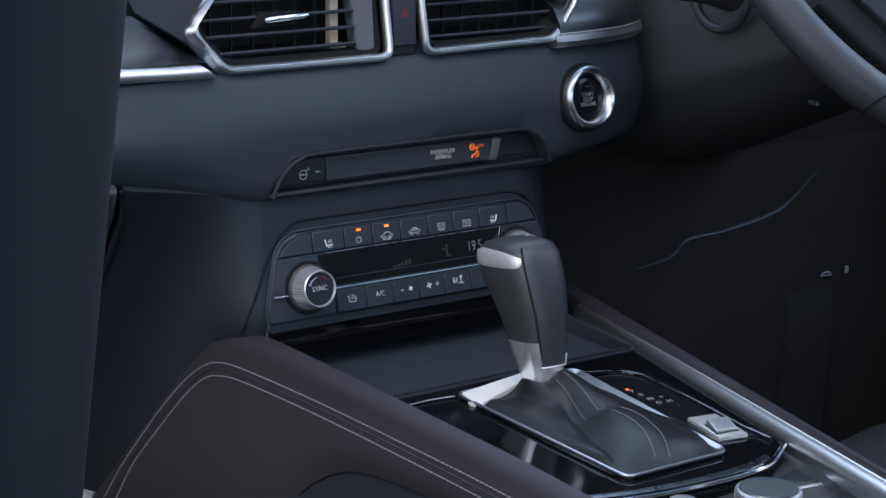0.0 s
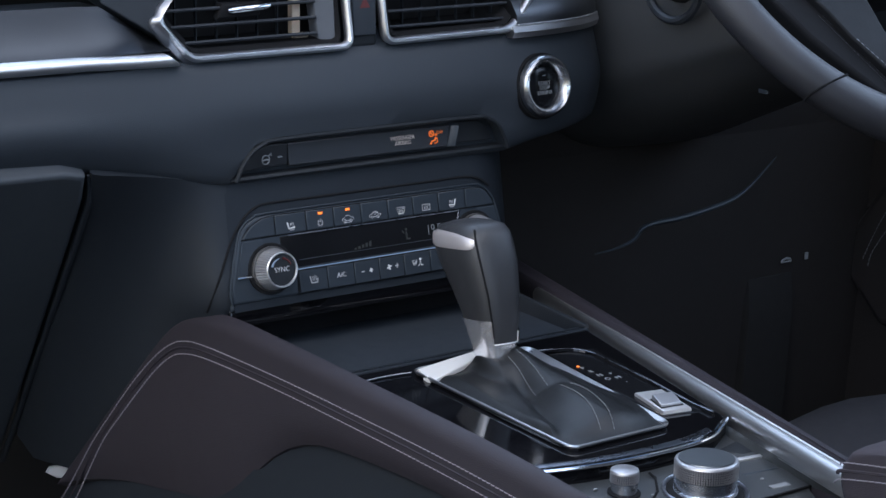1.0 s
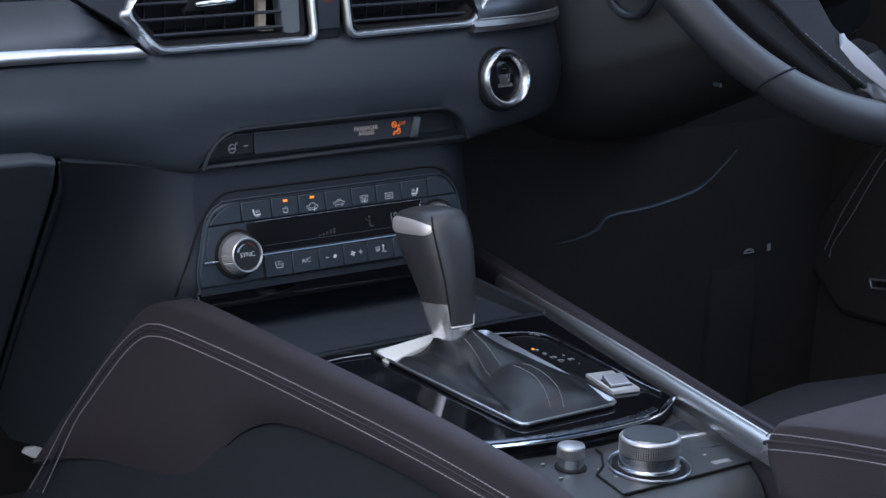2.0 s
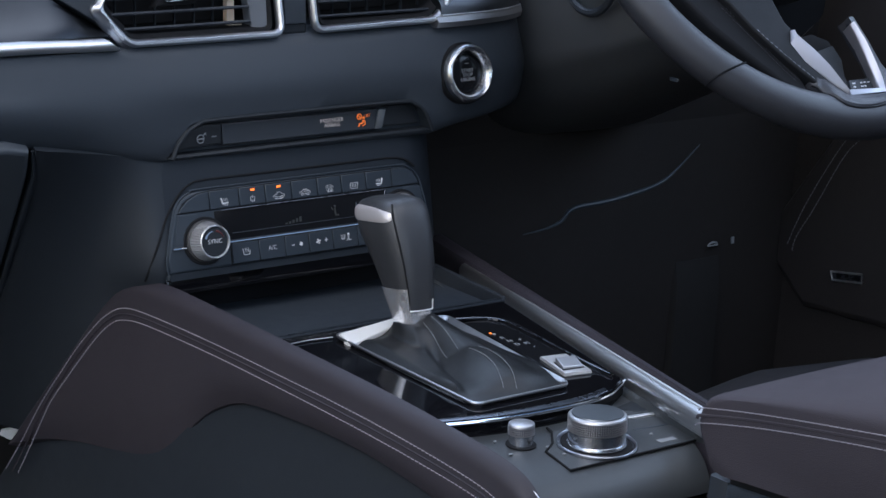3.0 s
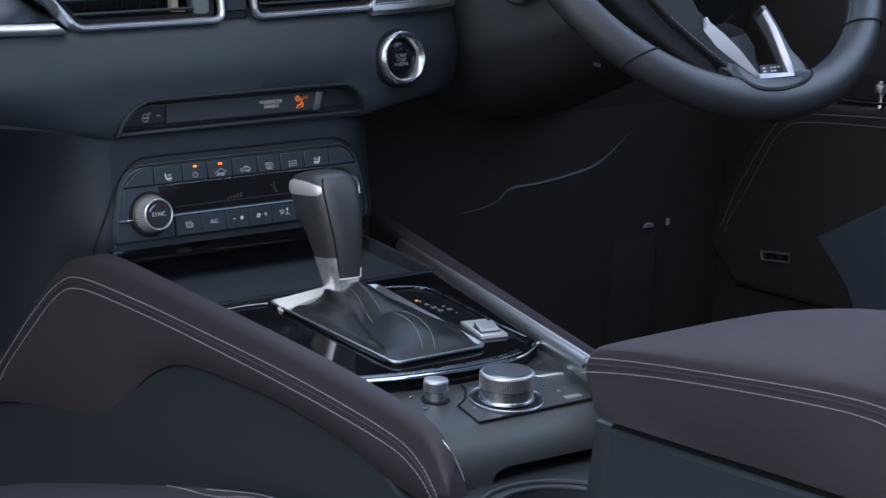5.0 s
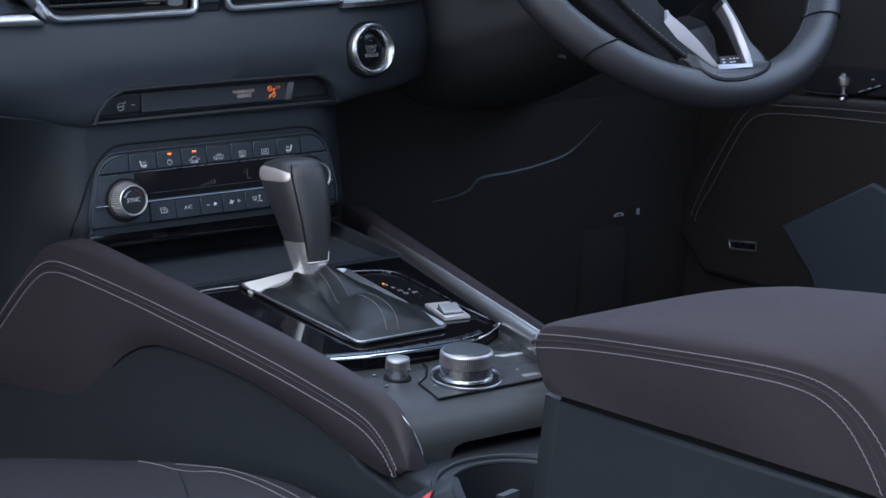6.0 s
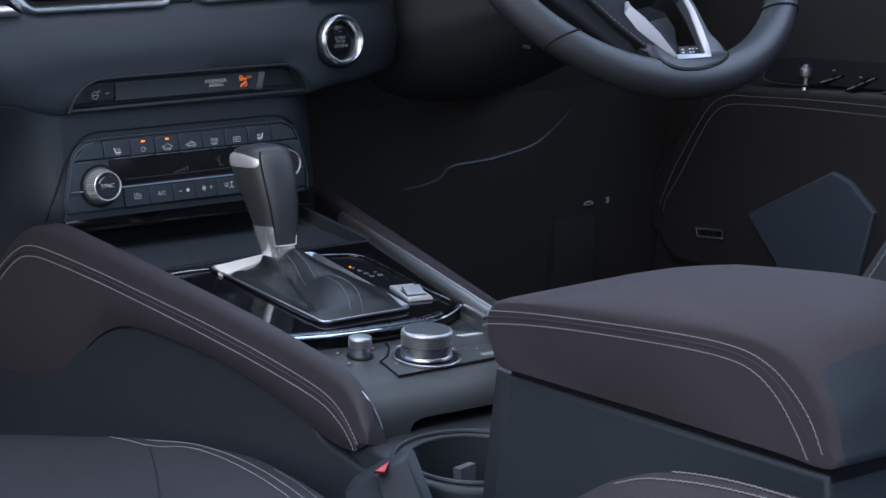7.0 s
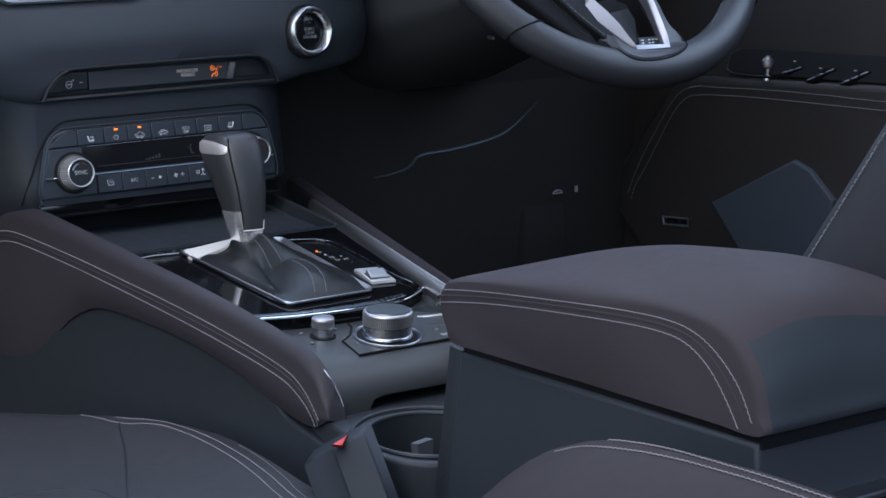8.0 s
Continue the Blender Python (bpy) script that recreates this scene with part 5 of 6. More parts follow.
part("well", lathe([(0.0244, 0.0), (0.0244, 0.0010), (0.018, 0.0008), (0.0, 0.0008)], (0.0105, -0.3490, 0.3242), (0, -0.07, 1), 40), DUCT, commander)
grip(commander, (0.0105, -0.3490, 0.3250), 0.0200, 0.0098, 0.0188, 78, 6, "knurled metal dial")
part("skirt", lathe([(0.0203, 0.0), (0.0201, 0.0016), (0.0195, 0.0022), (0.0193, 0.0096)], (0.0105, -0.3490, 0.3250), (0, 0, 1), 56), CHROME, commander)
part("cap", lathe([(0.0176, 0.0), (0.0172, 0.0008), (0.0, 0.0010)], (0.0105, -0.3490, 0.3459), (0, 0, 1), 48), GUNMETAL, commander, "dark grey dial cap")

volume = thing("volume_knob", "small knurled metal volume knob on the deck", "knob", (-0.0345, -0.3245, 0.327))
part("well", lathe([(0.0104, 0.0), (0.0104, 0.0008), (0.0, 0.0008)], (-0.0345, -0.3245, 0.3250), (0, -0.07, 1), 32), DUCT, volume)
grip(volume, (-0.0345, -0.3245, 0.3238), 0.0090, 0.0088, 0.0148, 38, 4, "knurled metal knob top")
part("stem", lathe([(0.0082, 0.0), (0.0084, 0.0086)], (-0.0345, -0.3245, 0.3238), (0, 0, 1), 32), CHROME, volume)

deck_buttons = thing("deck_buttons", "dark flush shortcut buttons around the dial", "buttons", (0.06, -0.34, 0.33))
for pts, m in ((((0.0600, -0.3185), (0.0880, -0.3225), (0.0885, -0.3262), (0.0605, -0.3225)), SATIN), (((0.050, -0.340), (0.078, -0.343), (0.078, -0.3450), (0.050, -0.3425)), BUTTON), (((0.052, -0.362), (0.066, -0.363), (0.066, -0.368), (0.052, -0.367)), GREY_PRINT)):
    part("button", prism([(x, y, 0.3247 + 0.065 * (y + 0.345)) for x, y in pts], (0, 0, -0.003), 0.0004), m, deck_buttons)
for x, y in ((-0.018, -0.316), (0.056, -0.352), (-0.048, -0.313), (-0.052, -0.336), (-0.022, -0.337), (-0.020, -0.352)):
    part("mark", prism([(x - 0.0016, y - 0.0004, 0.3249 + 0.065 * (y + 0.345)), (x + 0.0010, y - 0.0012, 0.3249 + 0.065 * (y + 0.345)), (x + 0.0016, y + 0.0006, 0.3249 + 0.065 * (y + 0.345)), (x - 0.0004, y + 0.0010, 0.3249 + 0.065 * (y + 0.345))], (0, 0, -0.001)), GREY_PRINT, deck_buttons)

# ---- armrest ----
armrest = thing("armrest_box", "brown leather centre armrest on a dark storage box", "armrest", (0.005, -0.69, 0.0))


def build_armrest():
    side = [(-0.5500, 0.3815), (-0.5380, 0.388), (-0.5290, 0.402), (-0.5310, 0.417), (-0.5500, 0.4275), (-0.64, 0.4440), (-0.72, 0.4560), (-0.78, 0.4600), (-0.815, 0.4550), (-0.838, 0.4370), (-0.847, 0.4150), (-0.845, 0.4010), (-0.800, 0.3982), (-0.700, 0.3913), (-0.600, 0.3848), (-0.570, 0.3828)]
    base = spline([(0, y, z) for y, z in side], 5, True)
    cen = Vector((0, -0.69, 0.415))
    xs, rings = [-0.0715, -0.0713, -0.0700, -0.0660, -0.058, -0.045, -0.03, -0.01, 0.01, 0.03, 0.05, 0.072, 0.080, 0.085, 0.0872, 0.0875], []
    inset = [0.0100, 0.0065, 0.0035, 0.0012, 0, 0, 0, 0, 0, 0, 0, 0, 0.0006, 0.0022, 0.005, 0.009]
    for x, s in zip(xs, inset):
        ring = []
        for p in base:
            d = (p - cen)
            d.x = 0
            low = 0.3815 + 0.0661 * (-0.55 - p.y)
            q = p - d.normalized() * s * (0.12 + 0.88 * smooth_step(0.001, 0.014, p.z - low))
            k = smooth_step(0.415, 0.445, p.z + 0.03 * smooth_step(-0.62, -0.54, p.y))
            q.z += (0.0140 * smooth_step(-0.520, -0.640, p.y) - 0.0130 * smooth_step(-0.720, -0.835, p.y) * smooth_step(-0.050, 0.070, x)) * k * max(0, 1 - ((x - 0.012) / 0.0845) ** 2)
            ring.append(Vector((x, q.y, q.z)))
        rings.append(ring)
    # the cover's rear faces are split off; their darker colour paints the shade
    whole = loft(rings)
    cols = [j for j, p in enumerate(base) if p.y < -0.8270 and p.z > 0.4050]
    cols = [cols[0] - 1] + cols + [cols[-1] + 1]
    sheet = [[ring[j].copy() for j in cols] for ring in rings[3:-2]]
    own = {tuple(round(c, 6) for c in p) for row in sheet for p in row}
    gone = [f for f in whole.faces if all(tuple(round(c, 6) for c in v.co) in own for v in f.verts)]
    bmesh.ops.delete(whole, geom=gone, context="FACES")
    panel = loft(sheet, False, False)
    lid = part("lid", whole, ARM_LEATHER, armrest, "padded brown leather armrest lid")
    part("shaded_rear_face", panel, SOFT, lid, "rear face of the lid with its shade as a darker colour")
    up = [(-0.5320, 0.4145), (-0.5365, 0.4170), (-0.58, 0.4255), (-0.64, 0.4350), (-0.72, 0.4465), (-0.765, 0.4505), (-0.790, 0.4480), (-0.8100, 0.4390), (-0.8275, 0.4240), (-0.8395, 0.4045)]
    lo = [(-0.5290, 0.4040), (-0.5345, 0.4075), (-0.58, 0.4175), (-0.64, 0.4275), (-0.72, 0.4385), (-0.760, 0.4420), (-0.782, 0.4400), (-0.8005, 0.4310), (-0.8160, 0.4160), (-0.8275, 0.4010)]
    for row in (up, lo):
        pts = spline([(-0.0718, y, z) for y, z in row], 6)
        part("stitching", stitches(pts, (-1, 0, 0.1), 0.0036, 0.0006, 0.00036), THREAD, lid, "pale double stitching")
    part("seam", tube(spline([(-0.0712, (a[0] + b[0]) / 2, (a[1] + b[1]) / 2) for a, b in zip(up, lo)], 6), 0.0010, 6), ARM_LEATHER, lid)
    body = [(-0.5026, 0.0), (-0.5377, 0.288), (-0.5497, 0.3755), (-0.70, 0.3855), (-0.838, 0.3945), (-0.842, 0.355), (-0.85, 0.0)]
    part("box", prism([(-0.0660, y, z) for y, z in body], (0.148, 0, 0), 0.004, 3), SOFT, armrest, "dark plastic storage box")
    part("box_corner", prism([(-0.0655, -0.5365, 0.3765), (-0.0655, -0.5520, 0.3765), (-0.0655, -0.5395, 0.286), (-0.0655, -0.5040, 0.0), (-0.0655, -0.4890, 0.0), (-0.0655, -0.5246, 0.284)], (0.146, 0, 0), 0.002), HARD, armrest)
    part("seal", prism([(-0.0640, y, z) for y, z in ((-0.553, 0.3725), (-0.70, 0.3795), (-0.840, 0.3905), (-0.840, 0.405), (-0.70, 0.392), (-0.550, 0.3860))], (0.146, 0, 0)), DUCT, armrest)
    part("rear_lip", box((-0.06, -0.856, 0.349), (0.078, -0.836, 0.3545), 0.002), RAIL, armrest)


build_armrest()

# ---- steering column and wheel ----
column = thing("steering_column", "black steering column cowl under the wheel", "steering column", (0.385, 0, 0.55))
rings = []
for y, x0, x1, z0, z1 in ((0.16, 0.245, 0.53, 0.415, 0.68), (0.08, 0.250, 0.52, 0.432, 0.67), (0.02, 0.258, 0.51, 0.458, 0.665), (-0.04, 0.268, 0.50, 0.484, 0.660), (-0.075, 0.284, 0.486, 0.505, 0.650), (-0.092, 0.300, 0.470, 0.520, 0.64)):
    cx, cz, hx, hz = (x0 + x1) / 2, (z0 + z1) / 2, (x1 - x0) / 2, (z1 - z0) / 2
    ring = []
    for i in range(48):
        a = 2 * math.pi * i / 48
        soft = 0.40 if math.sin(a) > 0 else 0.40 + 0.35 * min(1.0, -2 * math.sin(a))
        ring.append(Vector((cx + math.copysign(abs(math.cos(a)) ** soft, math.cos(a)) * hx, y - 0.02 * math.sin(a), cz + math.copysign(abs(math.sin(a)) ** soft, math.sin(a)) * hz)))
    rings.append(ring)
part("cowl", loft(rings), COWL, column, "dark plastic cowl")
# near-black plate paints the shade on the cowl's end face
part("cowl_end_shade", prism([p + Vector((0, -0.004, 0)) for p in rings[-1]], (0, 0.003, 0)), DUCT, column)
part("stalk_boss", tube([(0.2585, -0.028 + 0.030 * math.cos(a), 0.590 + 0.027 * math.sin(a)) for a in [2 * math.pi * i / 32 for i in range(32)]], 0.0035, 8, True), HARD, column)
part("stalk", tube([(0.275, -0.028, 0.590), (0.24, -0.034, 0.594), (0.17, -0.05, 0.603), (0.12, -0.06, 0.61)], [0.016, 0.010, 0.008, 0.009], 12), DARK, column, "black stalk lever")
part("release_lever", prism([(0.3020, -0.094, 0.5100), (0.3062, -0.092, 0.5102), (0.3050, -0.092, 0.5120), (0.3025, -0.093, 0.5132)], (0, 0.01, 0), 0.001), BUTTON, column, "small grey release tab")

wheel = thing("steering_wheel", "dark leather steering wheel with silver lower spoke", "steering wheel", (0.387, -0.108, 0.638))
WC = Vector((0.387, -0.108, 0.638))
WR, WUP = Vector((1, 0, 0)), Vector((0, 0.6456, 0.7636))
WN = WR.cross(WUP)


def wp(a, r, n=0.0):
    """A place by angle (degrees from the right, anticlockwise), radius and height towards the driver."""
    return WC + WR * r * math.cos(radians(a)) + WUP * r * math.sin(radians(a)) + WN * n


def wq(x, u, n=0.0):
    return WC + WR * x + WUP * (u - 0.003) + WN * n


def build_wheel():
    R = 0.1885
    n, m = 120, 18
    rings = []
    for i in range(n):
        a = 360 * i / n
        d = WR * math.cos(radians(a)) + WUP * math.sin(radians(a))
        thick = 0.0165 + 0.0020 * math.exp(-((abs((a % 360) - 270) - 0) / 30) ** 2)
        rings.append([WC + d * (R + thick * math.cos(b)) + WN * thick * 0.88 * math.sin(b) for b in [2 * math.pi * k / m for k in range(m)]])
    part("rim", loft(rings + [rings[0]], True, False), BLACK_LEATHER, wheel, "black leather rim")
    for outer, turn in ((223.4, 7.1), (322.0, -7.1)):
        pts = []
        for k in range(25):
            b = math.pi * (k / 24 * 1.25 - 0.15)
            a = outer + turn * (1 - math.cos(b)) / 2
            pts.append(wp(a, R + 0.0176 * math.cos(b), 0.0155 * math.sin(b)))
        part("rim_seam", tube(pts, 0.0008, 5), DUCT, wheel)
    part("hub", loft([[wq(0.075 * k * math.cos(b), 0.062 * k * math.sin(b) + 0.005, h) for b in [2 * math.pi * j / 40 for j in range(40)]] for k, h in ((1.0, -0.03), (1.02, -0.005), (0.95, 0.012), (0.7, 0.022), (0.01, 0.026))]), BOOT, wheel, "padded black airbag hub")
    for s in (-1, 1):
        part("spoke", prism([wq(s * x, u, -0.002) for x, u in ((0.06, 0.03), (0.16, 0.022), (0.158, -0.012), (0.06, -0.025))], tuple(-0.02 * WN), 0.004, 3), BOOT, wheel, "dark side spoke")
    # outer and inner line of the V, with their heights
    V = [(-0.0454, -0.1026, 0.0060, -0.0450, -0.1044, 0.0095), (-0.0514, -0.1140, 0.0060, -0.0445, -0.1089, 0.0098), (-0.0455, -0.1318, 0.0060, -0.0343, -0.1224, 0.0098), (-0.0333, -0.1479, 0.0060, -0.0256, -0.1392, 0.0098), (-0.0210, -0.1633, 0.0065, -0.0215, -0.1546, 0.0098), (-0.0163, -0.1673, 0.0070, -0.0183, -0.1631, 0.0095),
         (0.0228, -0.1684, 0.0085, 0.0169, -0.1641, 0.0085), (0.0253, -0.1567, 0.0095, 0.0205, -0.1512, 0.0065), (0.0267, -0.1383, 0.0098, 0.0225, -0.1326, 0.0065), (0.0277, -0.1195, 0.0098, 0.0240, -0.1164, 0.0065), (0.0253, -0.1013, 0.0098, 0.0235, -0.1015, 0.0065)]
    rows = []
    for x, u, n, xi, ui, ni in V:
        rows.append([wq(x, u, -0.006), wq(x, u, n - 0.0008), wq(x * 0.93 + xi * 0.07, u * 0.93 + ui * 0.07, n), wq(x * 0.07 + xi * 0.93, u * 0.07 + ui * 0.93, ni), wq(xi, ui, ni - 0.0008), wq(xi * 0.97 + x * 0.03, ui * 0.97 + u * 0.03, ni - 0.0025)])
    part("trim", loft(rows), WHEEL_METAL, wheel, "satin silver V-shaped trim")
    deep = [(0.0375, -0.1480), (0.0336, -0.1442), (0.0320, -0.1275), (0.0300, -0.1100), (0.0291, -0.0925)]
    part("inner_panel", loft([[wq(v[3], v[4], v[5] - 0.0010), wq(v[3] * 0.5 + x * 0.5, v[4] * 0.5 + u * 0.5, -0.0015), wq(x, u, -0.010), wq(x, u, -0.012)] for v, (x, u) in zip(V[6:], deep)], False, False), INNER_GREY, wheel, "dark grey inner face of the trim")
    # dark cover round the trim
    rim_line = [(-0.0500, -0.1420, 0.008), (-0.0450, -0.1594, 0.010), (-0.0406, -0.1751, 0.015), (-0.0302, -0.1815, 0.0168), (-0.0162, -0.1837, 0.0172), (0.0002, -0.1833, 0.0168), (0.0224, -0.1789, 0.014), (0.0381, -0.1700, 0.010), (0.0463, -0.1586, 0.007), (0.0450, -0.1492, 0.006), (0.0399, -0.1385, 0.006), (0.0391, -0.1136, 0.005), (0.0356, -0.0932, 0.005)]
    inside = [(-0.0420, -0.1360, 0.004), (-0.0370, -0.1430, 0.004), (-0.0290, -0.1530, 0.005), (-0.0230, -0.1605, 0.006), (-0.0180, -0.1660, 0.007), (-0.0060, -0.1674, 0.007), (0.0120, -0.1680, 0.007), (0.0222, -0.1680, 0.007), (0.0242, -0.1600, 0.007), (0.0250, -0.1540, 0.007), (0.0262, -0.1400, 0.007), (0.0275, -0.1195, 0.007), (0.0255, -0.0950, 0.006)]
    a_line, b_line = spline(rim_line, 5), spline(inside, 5)
    for p in a_line:
        off = (math.hypot(p.x, p.y - 0.003) - R) / 0.0185
        p.z = max(p.z * 0.6, 0.0005 + 0.0163 * math.sqrt(max(0.0, 1 - off * off)))
    for p in a_line[:4]:
        p.z = min(p.z, 0.0025)
    rows = [[wq(p.x, p.y, p.z - 0.014), wq(p.x, p.y, p.z - 0.001), wq(p.x * 0.9 + q.x * 0.1, p.y * 0.9 + q.y * 0.1, p.z), wq(p.x * 0.5 + q.x * 0.5, p.y * 0.5 + q.y * 0.5, (p.z + q.z) / 2 + 0.0006), wq(q.x, q.y, q.z), wq(q.x, q.y, q.z - 0.014)] for p, q in zip(a_line, b_line)]
    part("spoke", loft(rows), BLACK_LEATHER, wheel, "dark lower spoke cover")
    part("spoke_groove", tube([wq(p.x * 1.012, p.y * 1.004, p.z - 0.0006) for p in a_line[3:46]], 0.0009, 6), DUCT, wheel)
    part("recess_back", prism([wq(x, u, -0.026) for x, u in ((-0.046, -0.098), (-0.013, -0.172), (0.024, -0.172), (0.028, -0.098), (0.012, -0.090))], tuple(-0.004 * WN)), DUCT, wheel)
    lips = [(-0.0343, -0.1224), (-0.0256, -0.1392), (-0.0215, -0.1546), (-0.0183, -0.1631)]
    floors = [(0.0200, -0.1070, -0.018), (0.0210, -0.1218, -0.017), (0.0090, -0.1400, -0.012), (0.0020, -0.1500, -0.006)]
    part("recess", loft([[wq(x, u, 0.0085), wq(x * 0.7 + xf * 0.3, u * 0.7 + uf * 0.3, 0.0085 * 0.4 + f * 0.6), wq(xf, uf, f), wq(xf, uf, f - 0.003)] for (x, u), (xf, uf, f) in zip(lips, floors)], False, False), TRIM_GREY, wheel, "grey trim recess")
    pad = [wq(-0.0053, -0.1625, -0.001), wq(0.0200, -0.1632, -0.001), wq(0.0275, -0.1482, -0.003), wq(0.0012, -0.1484, -0.003)]
    part("keypad", prism(pad, tuple(-0.006 * WN), 0.0005), HARD, wheel)
    random.seed(4)
    for j in range(3):
        for i in range(5):
            if random.random() < 0.85:
                a, c = 0.10 + 0.17 * i + random.uniform(-0.02, 0.02), 0.18 + 0.25 * j
                w, h = random.uniform(0.07, 0.13), random.uniform(0.05, 0.10)
                spots = [pad[0].lerp(pad[1], p).lerp(pad[3].lerp(pad[2], p), q) + WN * 0.0003 for p, q in ((a, c), (a + w, c), (a + w, c + h), (a, c + h))]
                part("mark", prism(spots, tuple(0.0004 * WN)), PRINT, wheel)
    # stitched cover between the rim and the trim
    flank = [(-0.105, -0.030), (-0.1400, -0.0500), (-0.1185, -0.0900), (-0.095, -0.120), (-0.068, -0.153), (-0.046, -0.168), (-0.056, -0.118), (-0.048, -0.100), (-0.070, -0.075)]
    part("flank", prism([wq(x, u, -0.001) for x, u in flank], tuple(-0.012 * WN), 0.004, 3), DUCT, wheel, "black leather spoke flank")
    cover = [(-0.1130, -0.0430), (-0.0943, -0.0740), (-0.0835, -0.0976), (-0.0653, -0.1267), (-0.0451, -0.1523), (-0.0360, -0.1567), (-0.0230, -0.1600), (-0.0300, -0.1462), (-0.0423, -0.1302), (-0.0481, -0.1122), (-0.0421, -0.1008), (-0.0460, -0.0940), (-0.0480, -0.0500), (-0.0800, -0.0280)]
    part("flank_cover", prism([wq(x, u, 0.0050) for x, u in cover], tuple(-0.02 * WN), 0.002, 3), SPOKE_LEATHER, wheel, "dark leather spoke cover")
    for row in (((-0.0994, -0.0731), (-0.0833, -0.1027), (-0.0691, -0.1288), (-0.0569, -0.1481)), ((-0.0955, -0.0733), (-0.0796, -0.1022), (-0.0655, -0.1284), (-0.0530, -0.1484))):
        part("stitching", stitches(spline([wq(x, u, -0.0006) for x, u in row], 8), WN, 0.0026, 0.0014, 0.00012), FLAP, wheel)
    pts = spline([wq(x, u, 0.0051) for x, u in ((-0.0800, -0.0989), (-0.0678, -0.1175), (-0.0547, -0.1352), (-0.0444, -0.1484))], 8)
    part("stitching", stitches(pts, WN, 0.0028, 0.002, 0.00026), GREY_PRINT, wheel)

    inner = [wp(a, R - 0.0166, 0.0030) for a in range(302, 352, 3)]
    part("stitching", stitches(inner, lambda p: (WC - p).normalized() * 0.8 + WN * 0.5, 0.0030, 0.0016, 0.0003), GREY_PRINT, wheel)


build_wheel()

# ---- driver's door ----
door = thing("driver_door", "black driver door panel with stitched armrest and window switches", "car door", (0.71, -0.2, 0.0))
part("panel", prism([(0.70, 0.30, 0.10), (0.70, 0.30, 0.58), (0.70, -0.75, 0.62), (0.70, -0.75, 0.10)], (0.02, 0, 0), 0.004), FOOTWELL, door, "black door panel")
arm = [(0.055, 0.4250), (0.02, 0.4310), (-0.30, 0.4640), (-0.75, 0.50), (-0.75, 0.27), (-0.20, 0.22), (0.12, 0.21), (0.175, 0.26), (0.165, 0.300), (0.120, 0.360), (0.085, 0.405)]
part("armrest", prism([(0.688, y, z) for y, z in arm], (0.02, 0, 0), 0.008, 4), DOOR_LEATHER, door, "dark leather door armrest")
for row in (((0.1434, 0.2744), (0.1236, 0.3161), (0.0927, 0.3662), (0.0664, 0.4015), (0.0386, 0.4164), (0.0024, 0.4206), (-0.0756, 0.4290), (-0.1653, 0.4361), (-0.2452, 0.4412), (-0.6, 0.468)), ((0.1362, 0.2683), (0.1313, 0.2844), (0.1087, 0.3189), (0.0740, 0.3767), (0.0519, 0.4002), (0.0290, 0.4082), (-0.0079, 0.4131), (-0.0763, 0.4197), (-0.2461, 0.4322), (-0.6, 0.460))):
    pts = spline([(0.6872, y, z) for y, z in row], 8)
    part("stitching", stitches(pts, (-1, 0, 0.1), 0.0034, 0.0018, 0.00045), GREY_PRINT, door)
def on_plate(y, z, off=0.0):
    """A place on the sloping switch plate."""
    return Vector((0.690 + 0.0085 * (z - 0.4395 + 0.0808 * (y + 0.012)) / 0.0285 - off, y, z))


part("switch_plate", prism([(0.690, -0.012, 0.4395), (0.690, -0.60, 0.487), (0.6985, -0.60, 0.5155), (0.6985, -0.060, 0.4719), (0.6980, -0.024, 0.4665), (0.6955, -0.012, 0.4590)], (0.02, 0, -0.004), 0.002), DUCT, door, "black switch plate")
part("mirror_knob", lathe([(0.0030, -0.0035), (0.0034, -0.0030), (0.0030, 0.002), (0.0034, 0.0055), (0.0064, 0.0075), (0.0071, 0.0110), (0.0066, 0.0148), (0.0045, 0.0165), (0.0031, 0.0172), (0.0029, 0.0192), (0.0, 0.0196)], (0.6925, -0.0715, 0.4460), (0, 0.08, 1), 20), KNURL, door, "bright mirror adjuster knob")
part("plate_rim", tube(spline([(0.6895, -0.080, 0.4440), (0.6895, -0.030, 0.4400), (0.6900, -0.012, 0.4420), (0.6940, -0.008, 0.4480), (0.6955, -0.010, 0.4580), (0.6980, -0.022, 0.4670)], 5), 0.0009, 6), HARD, door)
part("knob_base", lathe([(0.0040, -0.0020), (0.0040, -0.001), (0.0030, 0.001)], (0.6885, -0.0735, 0.4405), (0, 0.08, 1), 20), CHROME, door)
for y0, z0, y1, z1 in ((-0.0944, 0.4495, -0.1204, 0.4596), (-0.1337, 0.4474, -0.1662, 0.4637), (-0.1830, 0.4514, -0.2143, 0.4673)):
    part("window_switch", prism([on_plate(y0 + 0.004, z0 - 0.002, 0.0006), on_plate(y0 - 0.010, z0 - 0.001, 0.0006), on_plate(y1 - 0.006, z1 + 0.001, 0.0006), on_plate(y1 + 0.008, z1, 0.0006)], (0.004, 0, 0), 0.0004), GLOSS, door)
    a, b = on_plate(y0, z0, 0.0012), on_plate(y1, z1, 0.0012)
    for k, k2 in ((0.0, 0.30), (0.36, 0.62), (0.70, 1.0)):
        part("switch_mark", tube([a.lerp(b, k), a.lerp(b, (k + k2) / 2), a.lerp(b, k2)], [0.0007, 0.0010, 0.0007], 6), KNURL, door)
    tip = on_plate(y0 - 0.012, z0 + 0.0143, 0.0010)
    part("switch_mark", tube([tip, tip + Vector((0, -0.002, 0.0004)), tip + Vector((0, -0.004, 0.0006))], [0.0005, 0.0008, 0.0005], 6), KNURL, door)
